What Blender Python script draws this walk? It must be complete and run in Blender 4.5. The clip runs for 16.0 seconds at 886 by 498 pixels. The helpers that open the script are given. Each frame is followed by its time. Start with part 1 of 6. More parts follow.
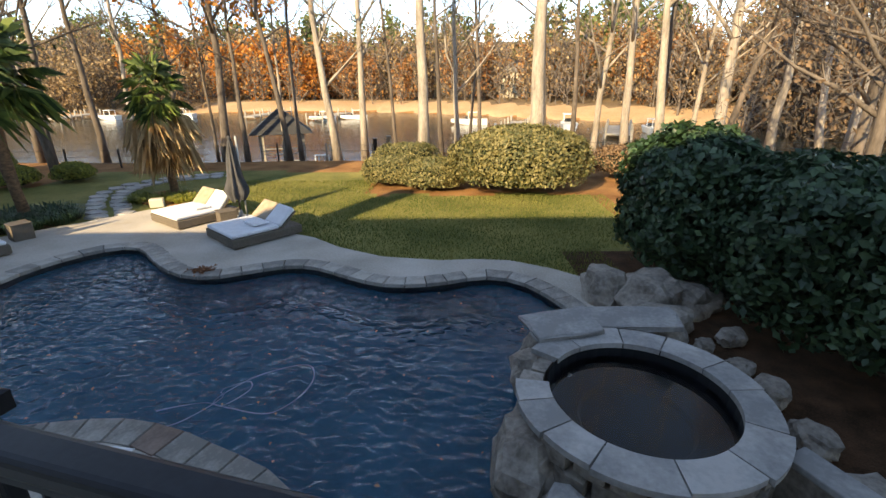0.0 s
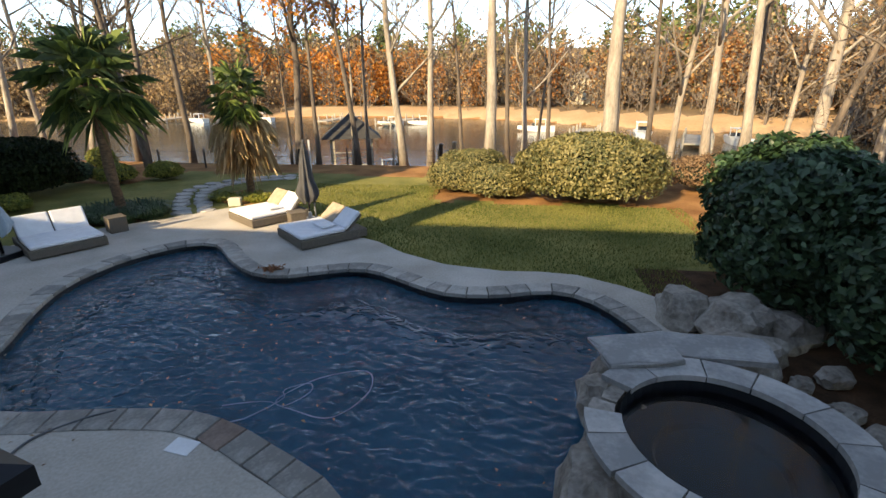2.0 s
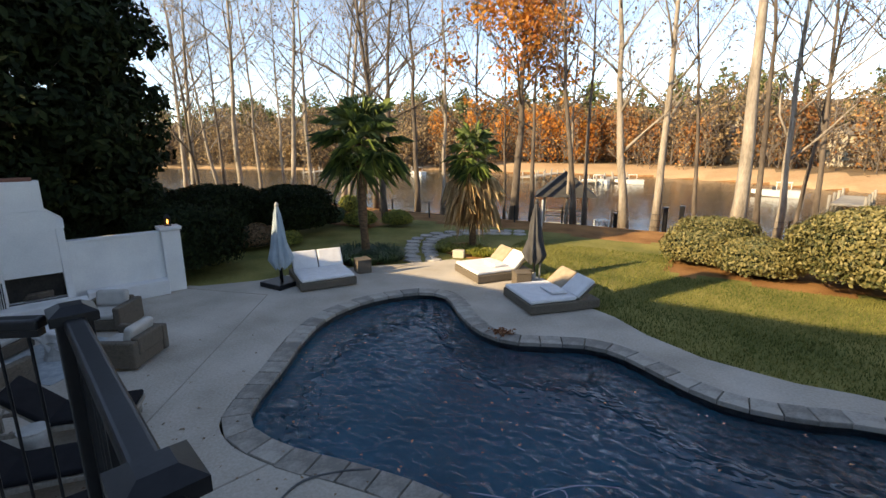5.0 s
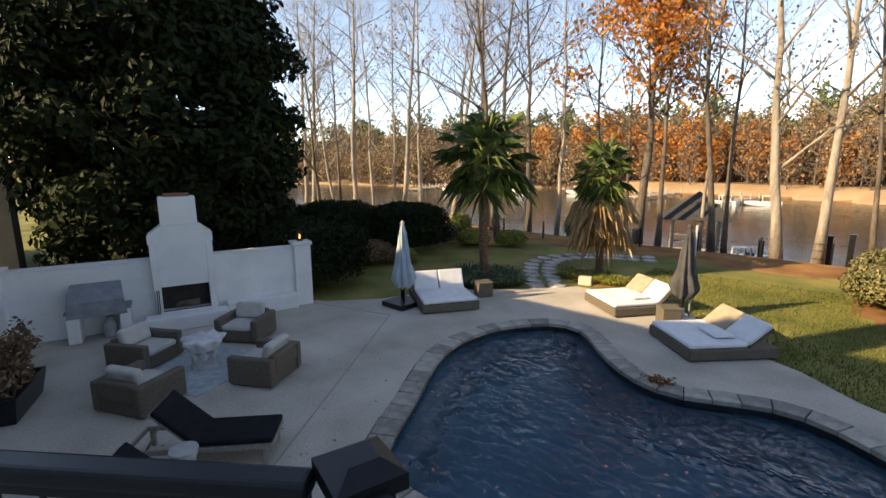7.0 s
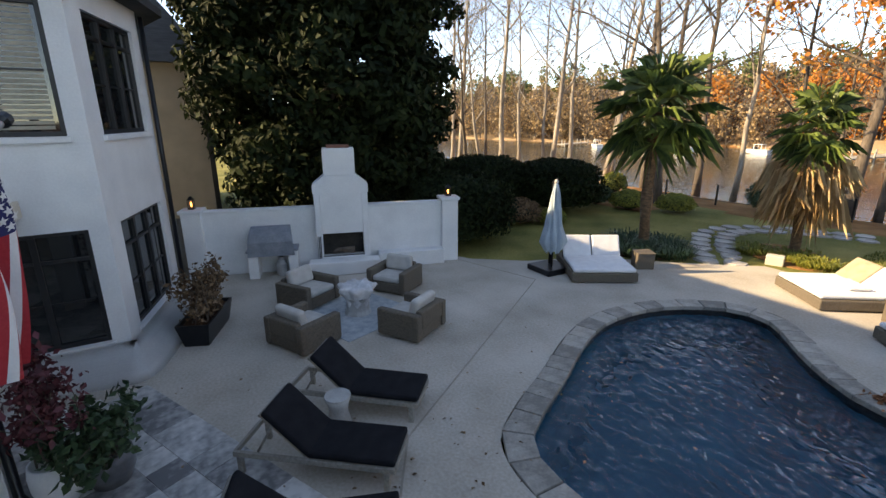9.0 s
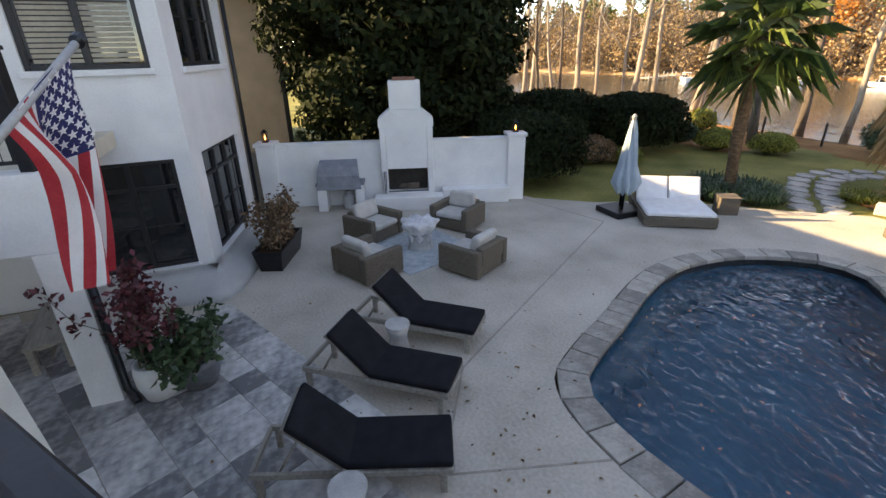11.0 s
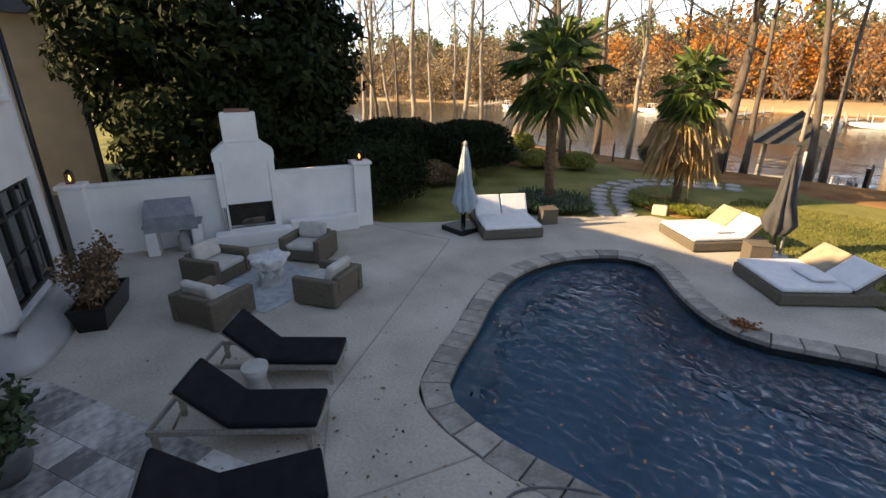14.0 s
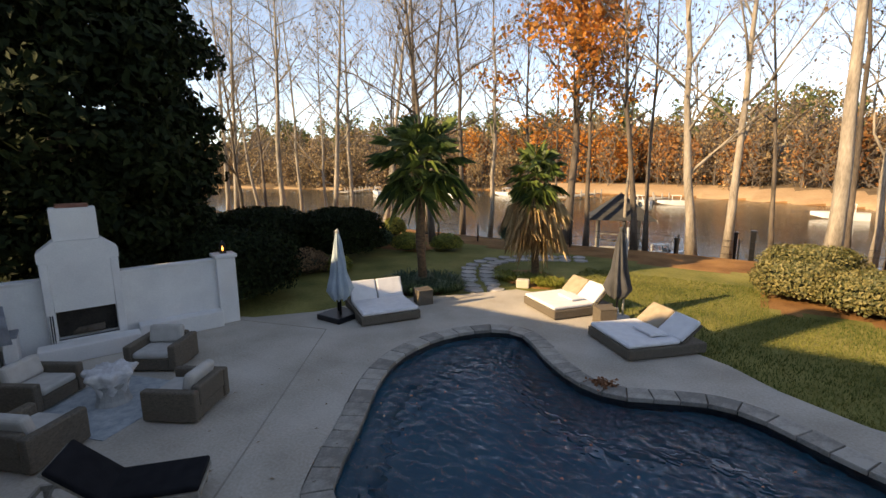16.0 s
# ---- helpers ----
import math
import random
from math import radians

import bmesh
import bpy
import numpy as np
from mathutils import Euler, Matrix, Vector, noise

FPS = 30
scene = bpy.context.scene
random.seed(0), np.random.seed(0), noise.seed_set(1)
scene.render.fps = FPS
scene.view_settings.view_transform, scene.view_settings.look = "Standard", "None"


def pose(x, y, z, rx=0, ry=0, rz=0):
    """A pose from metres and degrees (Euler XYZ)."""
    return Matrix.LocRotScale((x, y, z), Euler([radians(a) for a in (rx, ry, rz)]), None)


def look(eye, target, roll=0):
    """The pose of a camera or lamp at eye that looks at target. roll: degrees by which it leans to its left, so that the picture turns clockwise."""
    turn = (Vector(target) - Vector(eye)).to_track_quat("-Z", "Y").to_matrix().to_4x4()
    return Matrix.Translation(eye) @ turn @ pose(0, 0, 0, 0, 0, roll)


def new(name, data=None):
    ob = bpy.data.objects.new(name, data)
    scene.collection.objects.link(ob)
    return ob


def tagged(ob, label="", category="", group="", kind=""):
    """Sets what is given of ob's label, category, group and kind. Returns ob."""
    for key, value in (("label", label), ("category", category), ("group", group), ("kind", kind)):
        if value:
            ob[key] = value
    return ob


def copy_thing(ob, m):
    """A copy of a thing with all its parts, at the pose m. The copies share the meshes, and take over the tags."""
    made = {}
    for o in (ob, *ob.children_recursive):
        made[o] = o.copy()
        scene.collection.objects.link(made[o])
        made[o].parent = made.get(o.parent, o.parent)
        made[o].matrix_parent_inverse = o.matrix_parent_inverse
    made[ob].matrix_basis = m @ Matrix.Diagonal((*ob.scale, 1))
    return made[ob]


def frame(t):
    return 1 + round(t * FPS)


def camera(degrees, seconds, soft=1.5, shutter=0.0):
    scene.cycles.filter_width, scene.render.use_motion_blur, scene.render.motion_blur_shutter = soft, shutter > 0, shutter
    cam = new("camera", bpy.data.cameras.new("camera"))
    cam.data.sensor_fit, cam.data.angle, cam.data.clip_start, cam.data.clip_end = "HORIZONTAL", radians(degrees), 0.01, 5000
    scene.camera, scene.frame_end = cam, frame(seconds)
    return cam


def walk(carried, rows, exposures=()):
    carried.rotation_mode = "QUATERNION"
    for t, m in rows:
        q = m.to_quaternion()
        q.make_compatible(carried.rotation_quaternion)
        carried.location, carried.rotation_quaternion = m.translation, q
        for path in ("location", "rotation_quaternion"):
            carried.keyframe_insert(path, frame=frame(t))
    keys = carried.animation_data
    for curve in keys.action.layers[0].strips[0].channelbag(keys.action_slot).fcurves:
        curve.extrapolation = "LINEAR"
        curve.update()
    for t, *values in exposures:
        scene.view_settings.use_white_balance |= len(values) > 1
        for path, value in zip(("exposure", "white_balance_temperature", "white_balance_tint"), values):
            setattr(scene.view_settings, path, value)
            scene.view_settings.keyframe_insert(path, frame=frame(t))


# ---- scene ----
cam = camera(87.4, 16.0)
METRES, EYE, TILT, LEAN, TURN = 4.56, 4.1, 0.0, 0.0, 0.0
ROWS = [
    (0.0, 0.0, 0.0, 0.0, -0.15, -20.11, 0.41),
    (0.5, 0.0037, 0.0067, -0.0032, -0.18, -20.58, 0.45),
    (1.0, 0.0012, 0.0203, -0.0019, 2.12, -20.67, 0.53),
    (1.5, -0.0027, 0.037, -0.0017, 5.01, -20.24, 0.46),
    (2.0, -0.0229, 0.0507, 0.0004, 7.66, -19.36, 0.36),
    (2.5, -0.066, 0.0625, 0.0048, 10.95, -18.35, 0.23),
    (3.0, -0.1098, 0.0748, 0.0079, 15.37, -16.94, 0.17),
    (3.5, -0.155, 0.0995, 0.0085, 20.41, -15.62, 0.16),
    (4.0, -0.2106, 0.1243, 0.0147, 24.54, -14.51, 0.14),
    (6.5, -0.5735, 0.1739, 0.0246, 39.42, -10.51, 0.28),
    (7.0, -0.64, 0.1923, 0.022, 42.78, -10.55, 0.27),
    (7.5, -0.7055, 0.2114, 0.024, 46.35, -11.22, 0.3),
    (8.0, -0.7526, 0.2133, 0.0198, 50.56, -12.07, 0.29),
    (8.5, -0.787, 0.2218, 0.0159, 55.56, -13.7, 0.33),
    (9.0, -0.8043, 0.2393, 0.0099, 59.98, -15.83, 0.35),
    (9.5, -0.8081, 0.2478, 0.003, 63.73, -18.12, 0.31),
    (10.0, -0.8084, 0.2522, -0.0024, 66.86, -20.42, 0.25),
    (12.5, -0.7866, 0.258, -0.0095, 65.96, -26.73, 0.23),
    (13.0, -0.7745, 0.2527, -0.0019, 60.49, -25.53, 0.17),
    (13.5, -0.7607, 0.2489, 0.0059, 54.83, -23.11, 0.25),
    (14.0, -0.7514, 0.2427, 0.0171, 49.75, -20.32, 0.32),
    (14.5, -0.7477, 0.2386, 0.0254, 45.21, -17.51, 0.38),
    (15.0, -0.7435, 0.2363, 0.031, 40.93, -14.83, 0.41),
    (15.5, -0.7387, 0.2349, 0.0356, 37.03, -12.36, 0.42),
    (16.0, -0.7341, 0.2361, 0.0386, 34.18, -10.35, 0.39),
]
walk(cam, [(t, pose(0, 0, EYE, TILT, LEAN, TURN) @ pose(METRES * x, METRES * y, METRES * z, 90 + pitch, roll, yaw)) for t, x, y, z, yaw, pitch, roll in ROWS],
     [(0.0, 2.12, 10200, 8), (4.0, 1.96, 10300, 9), (7.0, 1.88, 10800, 11), (8.5, 2.08, 10800, 11), (10.0, 2.52, 11300, 13), (12.5, 2.82, 13600, 16), (13.5, 2.45, 12800, 15), (14.5, 2.0, 12200, 14), (16.0, 1.76, 12000, 14)])

# ---- world, sun, exposure ----
SUN_EL, SUN_AZ = 27.0, (0.50, 0.866)          # elevation, and the way the light travels on the ground
world = bpy.data.worlds.new("sky_world")
scene.world = world
world.use_nodes = True
sky = world.node_tree.nodes.new("ShaderNodeTexSky")
sky.sky_type, sky.sun_disc = "NISHITA", False
sky.sun_elevation = radians(SUN_EL)
sky.sun_rotation = math.atan2(-SUN_AZ[0], -SUN_AZ[1])
sky.air_density, sky.dust_density, sky.ozone_density = 0.5, 0.02, 2.5
world.node_tree.links.new(sky.outputs[0], world.node_tree.nodes["Background"].inputs[0])
world.node_tree.nodes["Background"].inputs[1].default_value = 0.15
sun = new("sun", bpy.data.lights.new("sun", "SUN"))
sun.data.energy, sun.data.angle, sun.data.color = 2.5, radians(0.5), (1.0, 0.91, 0.77)
c_el = math.cos(radians(SUN_EL))
sun.matrix_world = look((0, 0, 30), (SUN_AZ[0] * c_el, SUN_AZ[1] * c_el, 30 - math.sin(radians(SUN_EL))))

# ---- materials ----
def mat(name, dark, light=None, rough=0.7, metal=0.0, scale=4.0, fine=40.0, bump=0.15, vary=0.0, depth=0.01, stretch=(1, 1, 1), spec=0.5, trans=0.0, island=0.0, sheen=0.0):
    """A surface of two tones: broad stains and fine grain, with relief; vary: tone by object; island: tone by loose piece."""
    m = bpy.data.materials.new(name)
    m.use_nodes = True
    nt = m.node_tree
    N, L = nt.nodes, nt.links
    b = N["Principled BSDF"]
    b.inputs["Roughness"].default_value, b.inputs["Metallic"].default_value = rough, metal
    b.inputs["Specular IOR Level"].default_value = spec
    if trans:
        b.inputs["Subsurface Weight"].default_value = 0.0
        b.inputs["Transmission Weight"].default_value = 0.0
    light = light or tuple(min(1, c * 1.25) for c in dark)
    co = N.new("ShaderNodeTexCoord")
    mp = N.new("ShaderNodeMapping")
    mp.inputs["Scale"].default_value = stretch
    L.new(co.outputs["Object"], mp.inputs[0])
    n1, n2 = N.new("ShaderNodeTexNoise"), N.new("ShaderNodeTexNoise")
    for n, s, d in ((n1, scale, 4), (n2, fine, 6)):
        n.inputs["Scale"].default_value, n.inputs["Detail"].default_value = s, d
        L.new(mp.outputs[0], n.inputs["Vector"])
    add = N.new("ShaderNodeMath"); add.operation = "MULTIPLY_ADD"
    add.inputs[1].default_value = 0.6
    L.new(n2.outputs[0], add.inputs[0]); L.new(n1.outputs[0], add.inputs[2])
    rng = N.new("ShaderNodeMapRange")
    rng.inputs[1].default_value, rng.inputs[2].default_value = 0.55, 1.1
    last = add.outputs[0]
    if vary or island:
        src = N.new("ShaderNodeObjectInfo").outputs["Random"] if vary else N.new("ShaderNodeNewGeometry").outputs["Random Per Island"]
        v = N.new("ShaderNodeMath"); v.operation = "MULTIPLY_ADD"
        v.inputs[1].default_value = vary or island
        L.new(src, v.inputs[0]); L.new(last, v.inputs[2])
        w = N.new("ShaderNodeMath"); w.operation = "SUBTRACT"
        w.inputs[1].default_value = (vary or island) / 2
        L.new(v.outputs[0], w.inputs[0])
        last = w.outputs[0]
    L.new(last, rng.inputs[0])
    mix = N.new("ShaderNodeMix"); mix.data_type = "RGBA"
    mix.inputs[6].default_value, mix.inputs[7].default_value = (*dark, 1), (*light, 1)
    L.new(rng.outputs[0], mix.inputs[0])
    L.new(mix.outputs[2], b.inputs["Base Color"])
    if trans:
        tr = N.new("ShaderNodeBsdfTranslucent")
        L.new(mix.outputs[2], tr.inputs[0])
        ms = N.new("ShaderNodeMixShader"); ms.inputs[0].default_value = trans
        L.new(b.outputs[0], ms.inputs[1]); L.new(tr.outputs[0], ms.inputs[2])
        L.new(ms.outputs[0], N["Material Output"].inputs[0])
    if bump:
        bp = N.new("ShaderNodeBump")
        bp.inputs["Strength"].default_value, bp.inputs["Distance"].default_value = bump, depth
        L.new(add.outputs[0], bp.inputs["Height"])
        L.new(bp.outputs[0], b.inputs["Normal"])
    return m


def glassy(name, tint, rough, ior, wave=0.0, wave_scale=3.0, depth=0.03):
    m = bpy.data.materials.new(name)
    m.use_nodes = True
    N, L = m.node_tree.nodes, m.node_tree.links
    b = N["Principled BSDF"]
    b.inputs["Base Color"].default_value = (*tint, 1)
    b.inputs["Transmission Weight"].default_value = 1.0
    b.inputs["Roughness"].default_value, b.inputs["IOR"].default_value = rough, ior
    if wave:
        co = N.new("ShaderNodeTexCoord")
        mp = N.new("ShaderNodeMapping")
        mp.inputs["Scale"].default_value = (0.95, 1.3, 1.0)
        mp.inputs["Rotation"].default_value = (0, 0, 0.35)
        L.new(co.outputs["Object"], mp.inputs[0])
        a, c = N.new("ShaderNodeTexNoise"), N.new("ShaderNodeTexNoise")
        for n, s in ((a, wave_scale), (c, wave_scale * 3.1)):
            n.inputs["Scale"].default_value, n.inputs["Detail"].default_value, n.inputs["Distortion"].default_value = s, 1, 0.5
            L.new(mp.outputs[0], n.inputs["Vector"])
        s = N.new("ShaderNodeMath"); s.operation = "MULTIPLY_ADD"; s.inputs[1].default_value = 0.05
        L.new(c.outputs[0], s.inputs[0]); L.new(a.outputs[0], s.inputs[2])
        bp = N.new("ShaderNodeBump"); bp.inputs["Strength"].default_value = wave; bp.inputs["Distance"].default_value = depth
        L.new(s.outputs[0], bp.inputs["Height"]); L.new(bp.outputs[0], b.inputs["Normal"])
    return m


M_GRASS = mat("lawn_grass", (0.065, 0.085, 0.02), (0.33, 0.28, 0.095), 0.9, scale=0.45, fine=26, bump=0.9, depth=0.05, spec=0.15)
M_STRAW = mat("pine_straw", (0.16, 0.07, 0.03), (0.40, 0.21, 0.09), 0.95, scale=0.8, fine=30, bump=0.9, depth=0.04, spec=0.1)
M_SOIL = mat("mulch", (0.035, 0.02, 0.012), (0.12, 0.06, 0.035), 0.95, scale=3, fine=40, bump=0.9, depth=0.03, spec=0.1)
M_SAND = mat("beach_sand", (0.34, 0.20, 0.10), (0.50, 0.34, 0.20), 0.9, scale=0.15, fine=3, bump=0.3, depth=0.1)
M_DECK = mat("deck_concrete", (0.33, 0.29, 0.24), (0.56, 0.51, 0.45), 0.85, scale=0.7, fine=22, bump=0.12)
M_COPE = mat("coping_stone", (0.20, 0.185, 0.165), (0.42, 0.385, 0.34), 0.8, scale=3, fine=26, bump=0.35, vary=0.55)
M_COPE_RED = mat("red_coping_stone", (0.15, 0.10, 0.08), (0.28, 0.20, 0.16), 0.8, scale=3, fine=26, bump=0.35)
M_TRAV = mat("travertine", (0.15, 0.15, 0.155), (0.64, 0.63, 0.61), 0.6, scale=2.2, fine=9, bump=0.2, vary=0.5)
M_PLASTER = mat("pool_plaster", (0.001, 0.085, 0.14), (0.005, 0.185, 0.28), 0.9, scale=0.6, fine=10, bump=0)
M_TILE = mat("waterline_tile", (0.012, 0.014, 0.018), (0.045, 0.045, 0.05), 0.3, scale=8, fine=40, bump=0.2)
M_WATER = glassy("pool_water", (0.62, 0.88, 0.97), 0.006, 1.33, 1.0, 4.2, 0.095)
M_SPAWATER = glassy("spa_water", (0.75, 0.85, 0.92), 0.01, 1.33, 0.12, 2.0, 0.02)
M_WHITE = mat("white_painted_brick", (0.66, 0.66, 0.66), (0.80, 0.80, 0.79), 0.75, scale=1.5, fine=30, bump=0.25)
def brick_relief(m):
    """Courses of painted-over brick: relief only."""
    N, L = m.node_tree.nodes, m.node_tree.links
    co, mp, br, bp = N.new("ShaderNodeTexCoord"), N.new("ShaderNodeMapping"), N.new("ShaderNodeTexBrick"), N.new("ShaderNodeBump")
    mp.inputs["Rotation"].default_value = (radians(-90), 0, 0)
    br.inputs["Scale"].default_value = 1.0
    br.inputs["Brick Width"].default_value, br.inputs["Row Height"].default_value, br.inputs["Mortar Size"].default_value = 0.225, 0.075, 0.006
    br.inputs["Color1"].default_value = br.inputs["Color2"].default_value = (1, 1, 1, 1)
    br.inputs["Mortar"].default_value = (0, 0, 0, 1)
    bp.inputs["Strength"].default_value, bp.inputs["Distance"].default_value = 0.45, 0.006
    L.new(co.outputs["Object"], mp.inputs[0]); L.new(mp.outputs[0], br.inputs["Vector"]); L.new(br.outputs["Color"], bp.inputs["Height"])
    old = N["Principled BSDF"].inputs["Normal"].links[0].from_socket
    L.new(old, bp.inputs["Normal"]); L.new(bp.outputs[0], N["Principled BSDF"].inputs["Normal"])


brick_relief(M_WHITE)
M_BLACK = mat("black_metal", (0.008, 0.009, 0.012), (0.02, 0.022, 0.027), 0.35, 0.4, scale=6, fine=60, bump=0.05)
M_FRAME = mat("black_window_frame", (0.010, 0.010, 0.012), (0.022, 0.022, 0.025), 0.45, scale=6, fine=60, bump=0.05)
M_BEIGE = mat("beige_trim", (0.50, 0.45, 0.36), (0.62, 0.56, 0.46), 0.7, scale=3, fine=40, bump=0.1)
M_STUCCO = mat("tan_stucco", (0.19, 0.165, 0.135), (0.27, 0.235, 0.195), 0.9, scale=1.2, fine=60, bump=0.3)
M_ROOF = mat("dark_shingles", (0.022, 0.022, 0.024), (0.06, 0.06, 0.06), 0.9, scale=2, fine=25, bump=0.5, stretch=(1, 1, 6))
M_WICKER = mat("grey_brown_wicker", (0.068, 0.054, 0.041), (0.18, 0.147, 0.113), 0.75, scale=25, fine=120, bump=0.6, stretch=(1, 1, 3))
M_CUSH = mat("white_cushion", (0.66, 0.66, 0.68), (0.80, 0.80, 0.81), 0.9, scale=5, fine=90, bump=0.15)
M_GREYCUSH = mat("pale_grey_cushion", (0.40, 0.385, 0.36), (0.54, 0.52, 0.49), 0.9, scale=5, fine=90, bump=0.15)
M_TANCUSH = mat("tan_cushion", (0.30, 0.23, 0.16), (0.44, 0.35, 0.26), 0.9, scale=5, fine=90, bump=0.15)
M_BLKCUSH = mat("black_cushion", (0.005, 0.0055, 0.008), (0.013, 0.014, 0.018), 0.9, scale=5, fine=120, bump=0.2, spec=0.2)
M_TEAK = mat("weathered_teak", (0.20, 0.18, 0.155), (0.36, 0.33, 0.29), 0.75, scale=3, fine=60, bump=0.3, stretch=(1, 8, 8))
M_CONC = mat("grey_concrete", (0.30, 0.30, 0.29), (0.46, 0.46, 0.45), 0.8, scale=6, fine=50, bump=0.25)
M_ROCK = mat("boulder_rock", (0.13, 0.105, 0.085), (0.46, 0.40, 0.34), 0.85, scale=2.2, fine=14, bump=0.8, depth=0.04)
M_FLAG = mat("flagstone_cap", (0.24, 0.23, 0.22), (0.47, 0.44, 0.41), 0.75, scale=2.4, fine=18, bump=0.35, vary=0.4)
M_BARK = mat("pale_bark", (0.16, 0.135, 0.11), (0.44, 0.375, 0.31), 0.95, scale=3, fine=18, bump=0.8, stretch=(1, 1, 0.25), depth=0.03)
M_DBARK = mat("dark_bark", (0.055, 0.043, 0.035), (0.19, 0.15, 0.12), 0.95, scale=3, fine=18, bump=0.8, stretch=(1, 1, 0.25), depth=0.03)
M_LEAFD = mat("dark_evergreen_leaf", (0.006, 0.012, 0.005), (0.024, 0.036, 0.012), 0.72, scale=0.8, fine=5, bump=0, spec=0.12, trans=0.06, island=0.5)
M_LEAFB = mat("hedge_leaf", (0.016, 0.045, 0.02), (0.06, 0.115, 0.048), 0.5, scale=0.9, fine=6, bump=0, trans=0.15, island=0.6)
M_LEAFO = mat("olive_shrub_leaf", (0.07, 0.078, 0.026), (0.28, 0.235, 0.095), 0.6, scale=1.2, fine=8, bump=0, trans=0.2, island=0.7)
M_LEAFY = mat("yellow_green_leaf", (0.10, 0.13, 0.02), (0.34, 0.32, 0.06), 0.6, scale=1.2, fine=8, bump=0, trans=0.25, island=0.7)
M_LEAFR = mat("orange_leaf", (0.42, 0.13, 0.025), (0.72, 0.32, 0.07), 0.7, scale=0.6, fine=5, bump=0, trans=0.35, island=0.6)
M_LEAFBR = mat("brown_dry_leaf", (0.10, 0.055, 0.03), (0.30, 0.19, 0.11), 0.9, scale=1, fine=8, bump=0, trans=0.2, island=0.7)
M_MAROON = mat("maroon_leaf", (0.06, 0.010, 0.014), (0.17, 0.035, 0.045), 0.6, scale=3, fine=9, bump=0, trans=0.2, island=0.6)
M_PALM = mat("palm_frond", (0.025, 0.055, 0.014), (0.17, 0.23, 0.055), 0.5, scale=1, fine=8, bump=0, trans=0.25, island=0.6)
M_DRYPALM = mat("dry_palm_frond", (0.34, 0.22, 0.11), (0.66, 0.49, 0.29), 0.85, scale=1, fine=8, bump=0, trans=0.25, island=0.6)
M_PALMBARK = mat("fibrous_palm_trunk", (0.06, 0.035, 0.02), (0.26, 0.15, 0.08), 0.95, scale=8, fine=40, bump=1.0, depth=0.04, stretch=(1, 1, 2))
M_LAKE = mat("lake_water", (0.030, 0.034, 0.030), (0.05, 0.052, 0.045), 0.12, scale=0.08, fine=1.6, bump=0.22, depth=0.12, stretch=(1, 3, 1))
M_DARKIN = mat("unlit_room_tone", (0.012, 0.010, 0.009), (0.03, 0.026, 0.022), 0.9, scale=1, fine=5, bump=0)
M_GLASS = mat("window_glass", (0.010, 0.011, 0.012), (0.016, 0.017, 0.018), 0.03, scale=1, fine=3, bump=0, spec=0.9)
M_FOREST = mat("far_wood", (0.10, 0.065, 0.035), (0.26, 0.17, 0.09), 0.95, scale=0.15, fine=1.5, bump=0.5, depth=0.5)


# ---- building blocks ----
def part(name, bm, material, parent=None, label="", smooth=False):
    me = bpy.data.meshes.new(name)
    bm.normal_update()
    bm.to_mesh(me)
    bm.free()
    me.materials.append(material)
    if smooth:
        me.shade_smooth()
    ob = new(name, me)
    ob.parent = parent
    if label:
        tagged(ob, label)
    return ob


def raw(name, verts, faces, material, parent=None, label="", smooth=False):
    me = bpy.data.meshes.new(name)
    me.from_pydata([tuple(map(float, v)) for v in verts], [], faces)
    me.materials.append(material)
    if smooth:
        me.shade_smooth()
    ob = new(name, me)
    ob.parent = parent
    if label:
        tagged(ob, label)
    return ob


def thing(name, m, label, category, group="", kind=""):
    ob = new(name)
    ob.matrix_world = m
    return tagged(ob, label, category, group, kind)


def add_box(bm, x0, y0, z0, x1, y1, z1, bevel=0.0, m=None, seg=2):
    r = bmesh.ops.create_cube(bm, size=1.0)
    vs = r["verts"]
    bmesh.ops.scale(bm, vec=(abs(x1 - x0), abs(y1 - y0), abs(z1 - z0)), verts=vs)
    bmesh.ops.translate(bm, vec=((x0 + x1) / 2, (y0 + y1) / 2, (z0 + z1) / 2), verts=vs)
    if bevel:
        es = list({e for v in vs for e in v.link_edges})
        out = bmesh.ops.bevel(bm, geom=es, offset=bevel, segments=seg, affect="EDGES", profile=0.5)
        vs = list({v for f in out["faces"] for v in f.verts} | {v for v in vs if v.is_valid})
    if m is not None:
        bmesh.ops.transform(bm, matrix=m, verts=[v for v in vs if v.is_valid])
    return bm


def box(x0, y0, z0, x1, y1, z1, bevel=0.0, m=None, seg=2):
    return add_box(bmesh.new(), x0, y0, z0, x1, y1, z1, bevel, m, seg)


def lathe(profile, seg=24, m=None, closed=True):
    """A turned body from (radius, height) pairs."""
    bm = bmesh.new()
    rings = [[bm.verts.new((r * math.cos(a * math.tau / seg), r * math.sin(a * math.tau / seg), z)) for a in range(seg)] for r, z in profile]
    for lo, hi in zip(rings, rings[1:]):
        for a in range(seg):
            bm.faces.new((lo[a], lo[(a + 1) % seg], hi[(a + 1) % seg], hi[a]))
    bm.faces.new(rings[0][::-1])
    if closed:
        bm.faces.new(rings[-1])
    if m is not None:
        bmesh.ops.transform(bm, matrix=m, verts=bm.verts)
    return bm


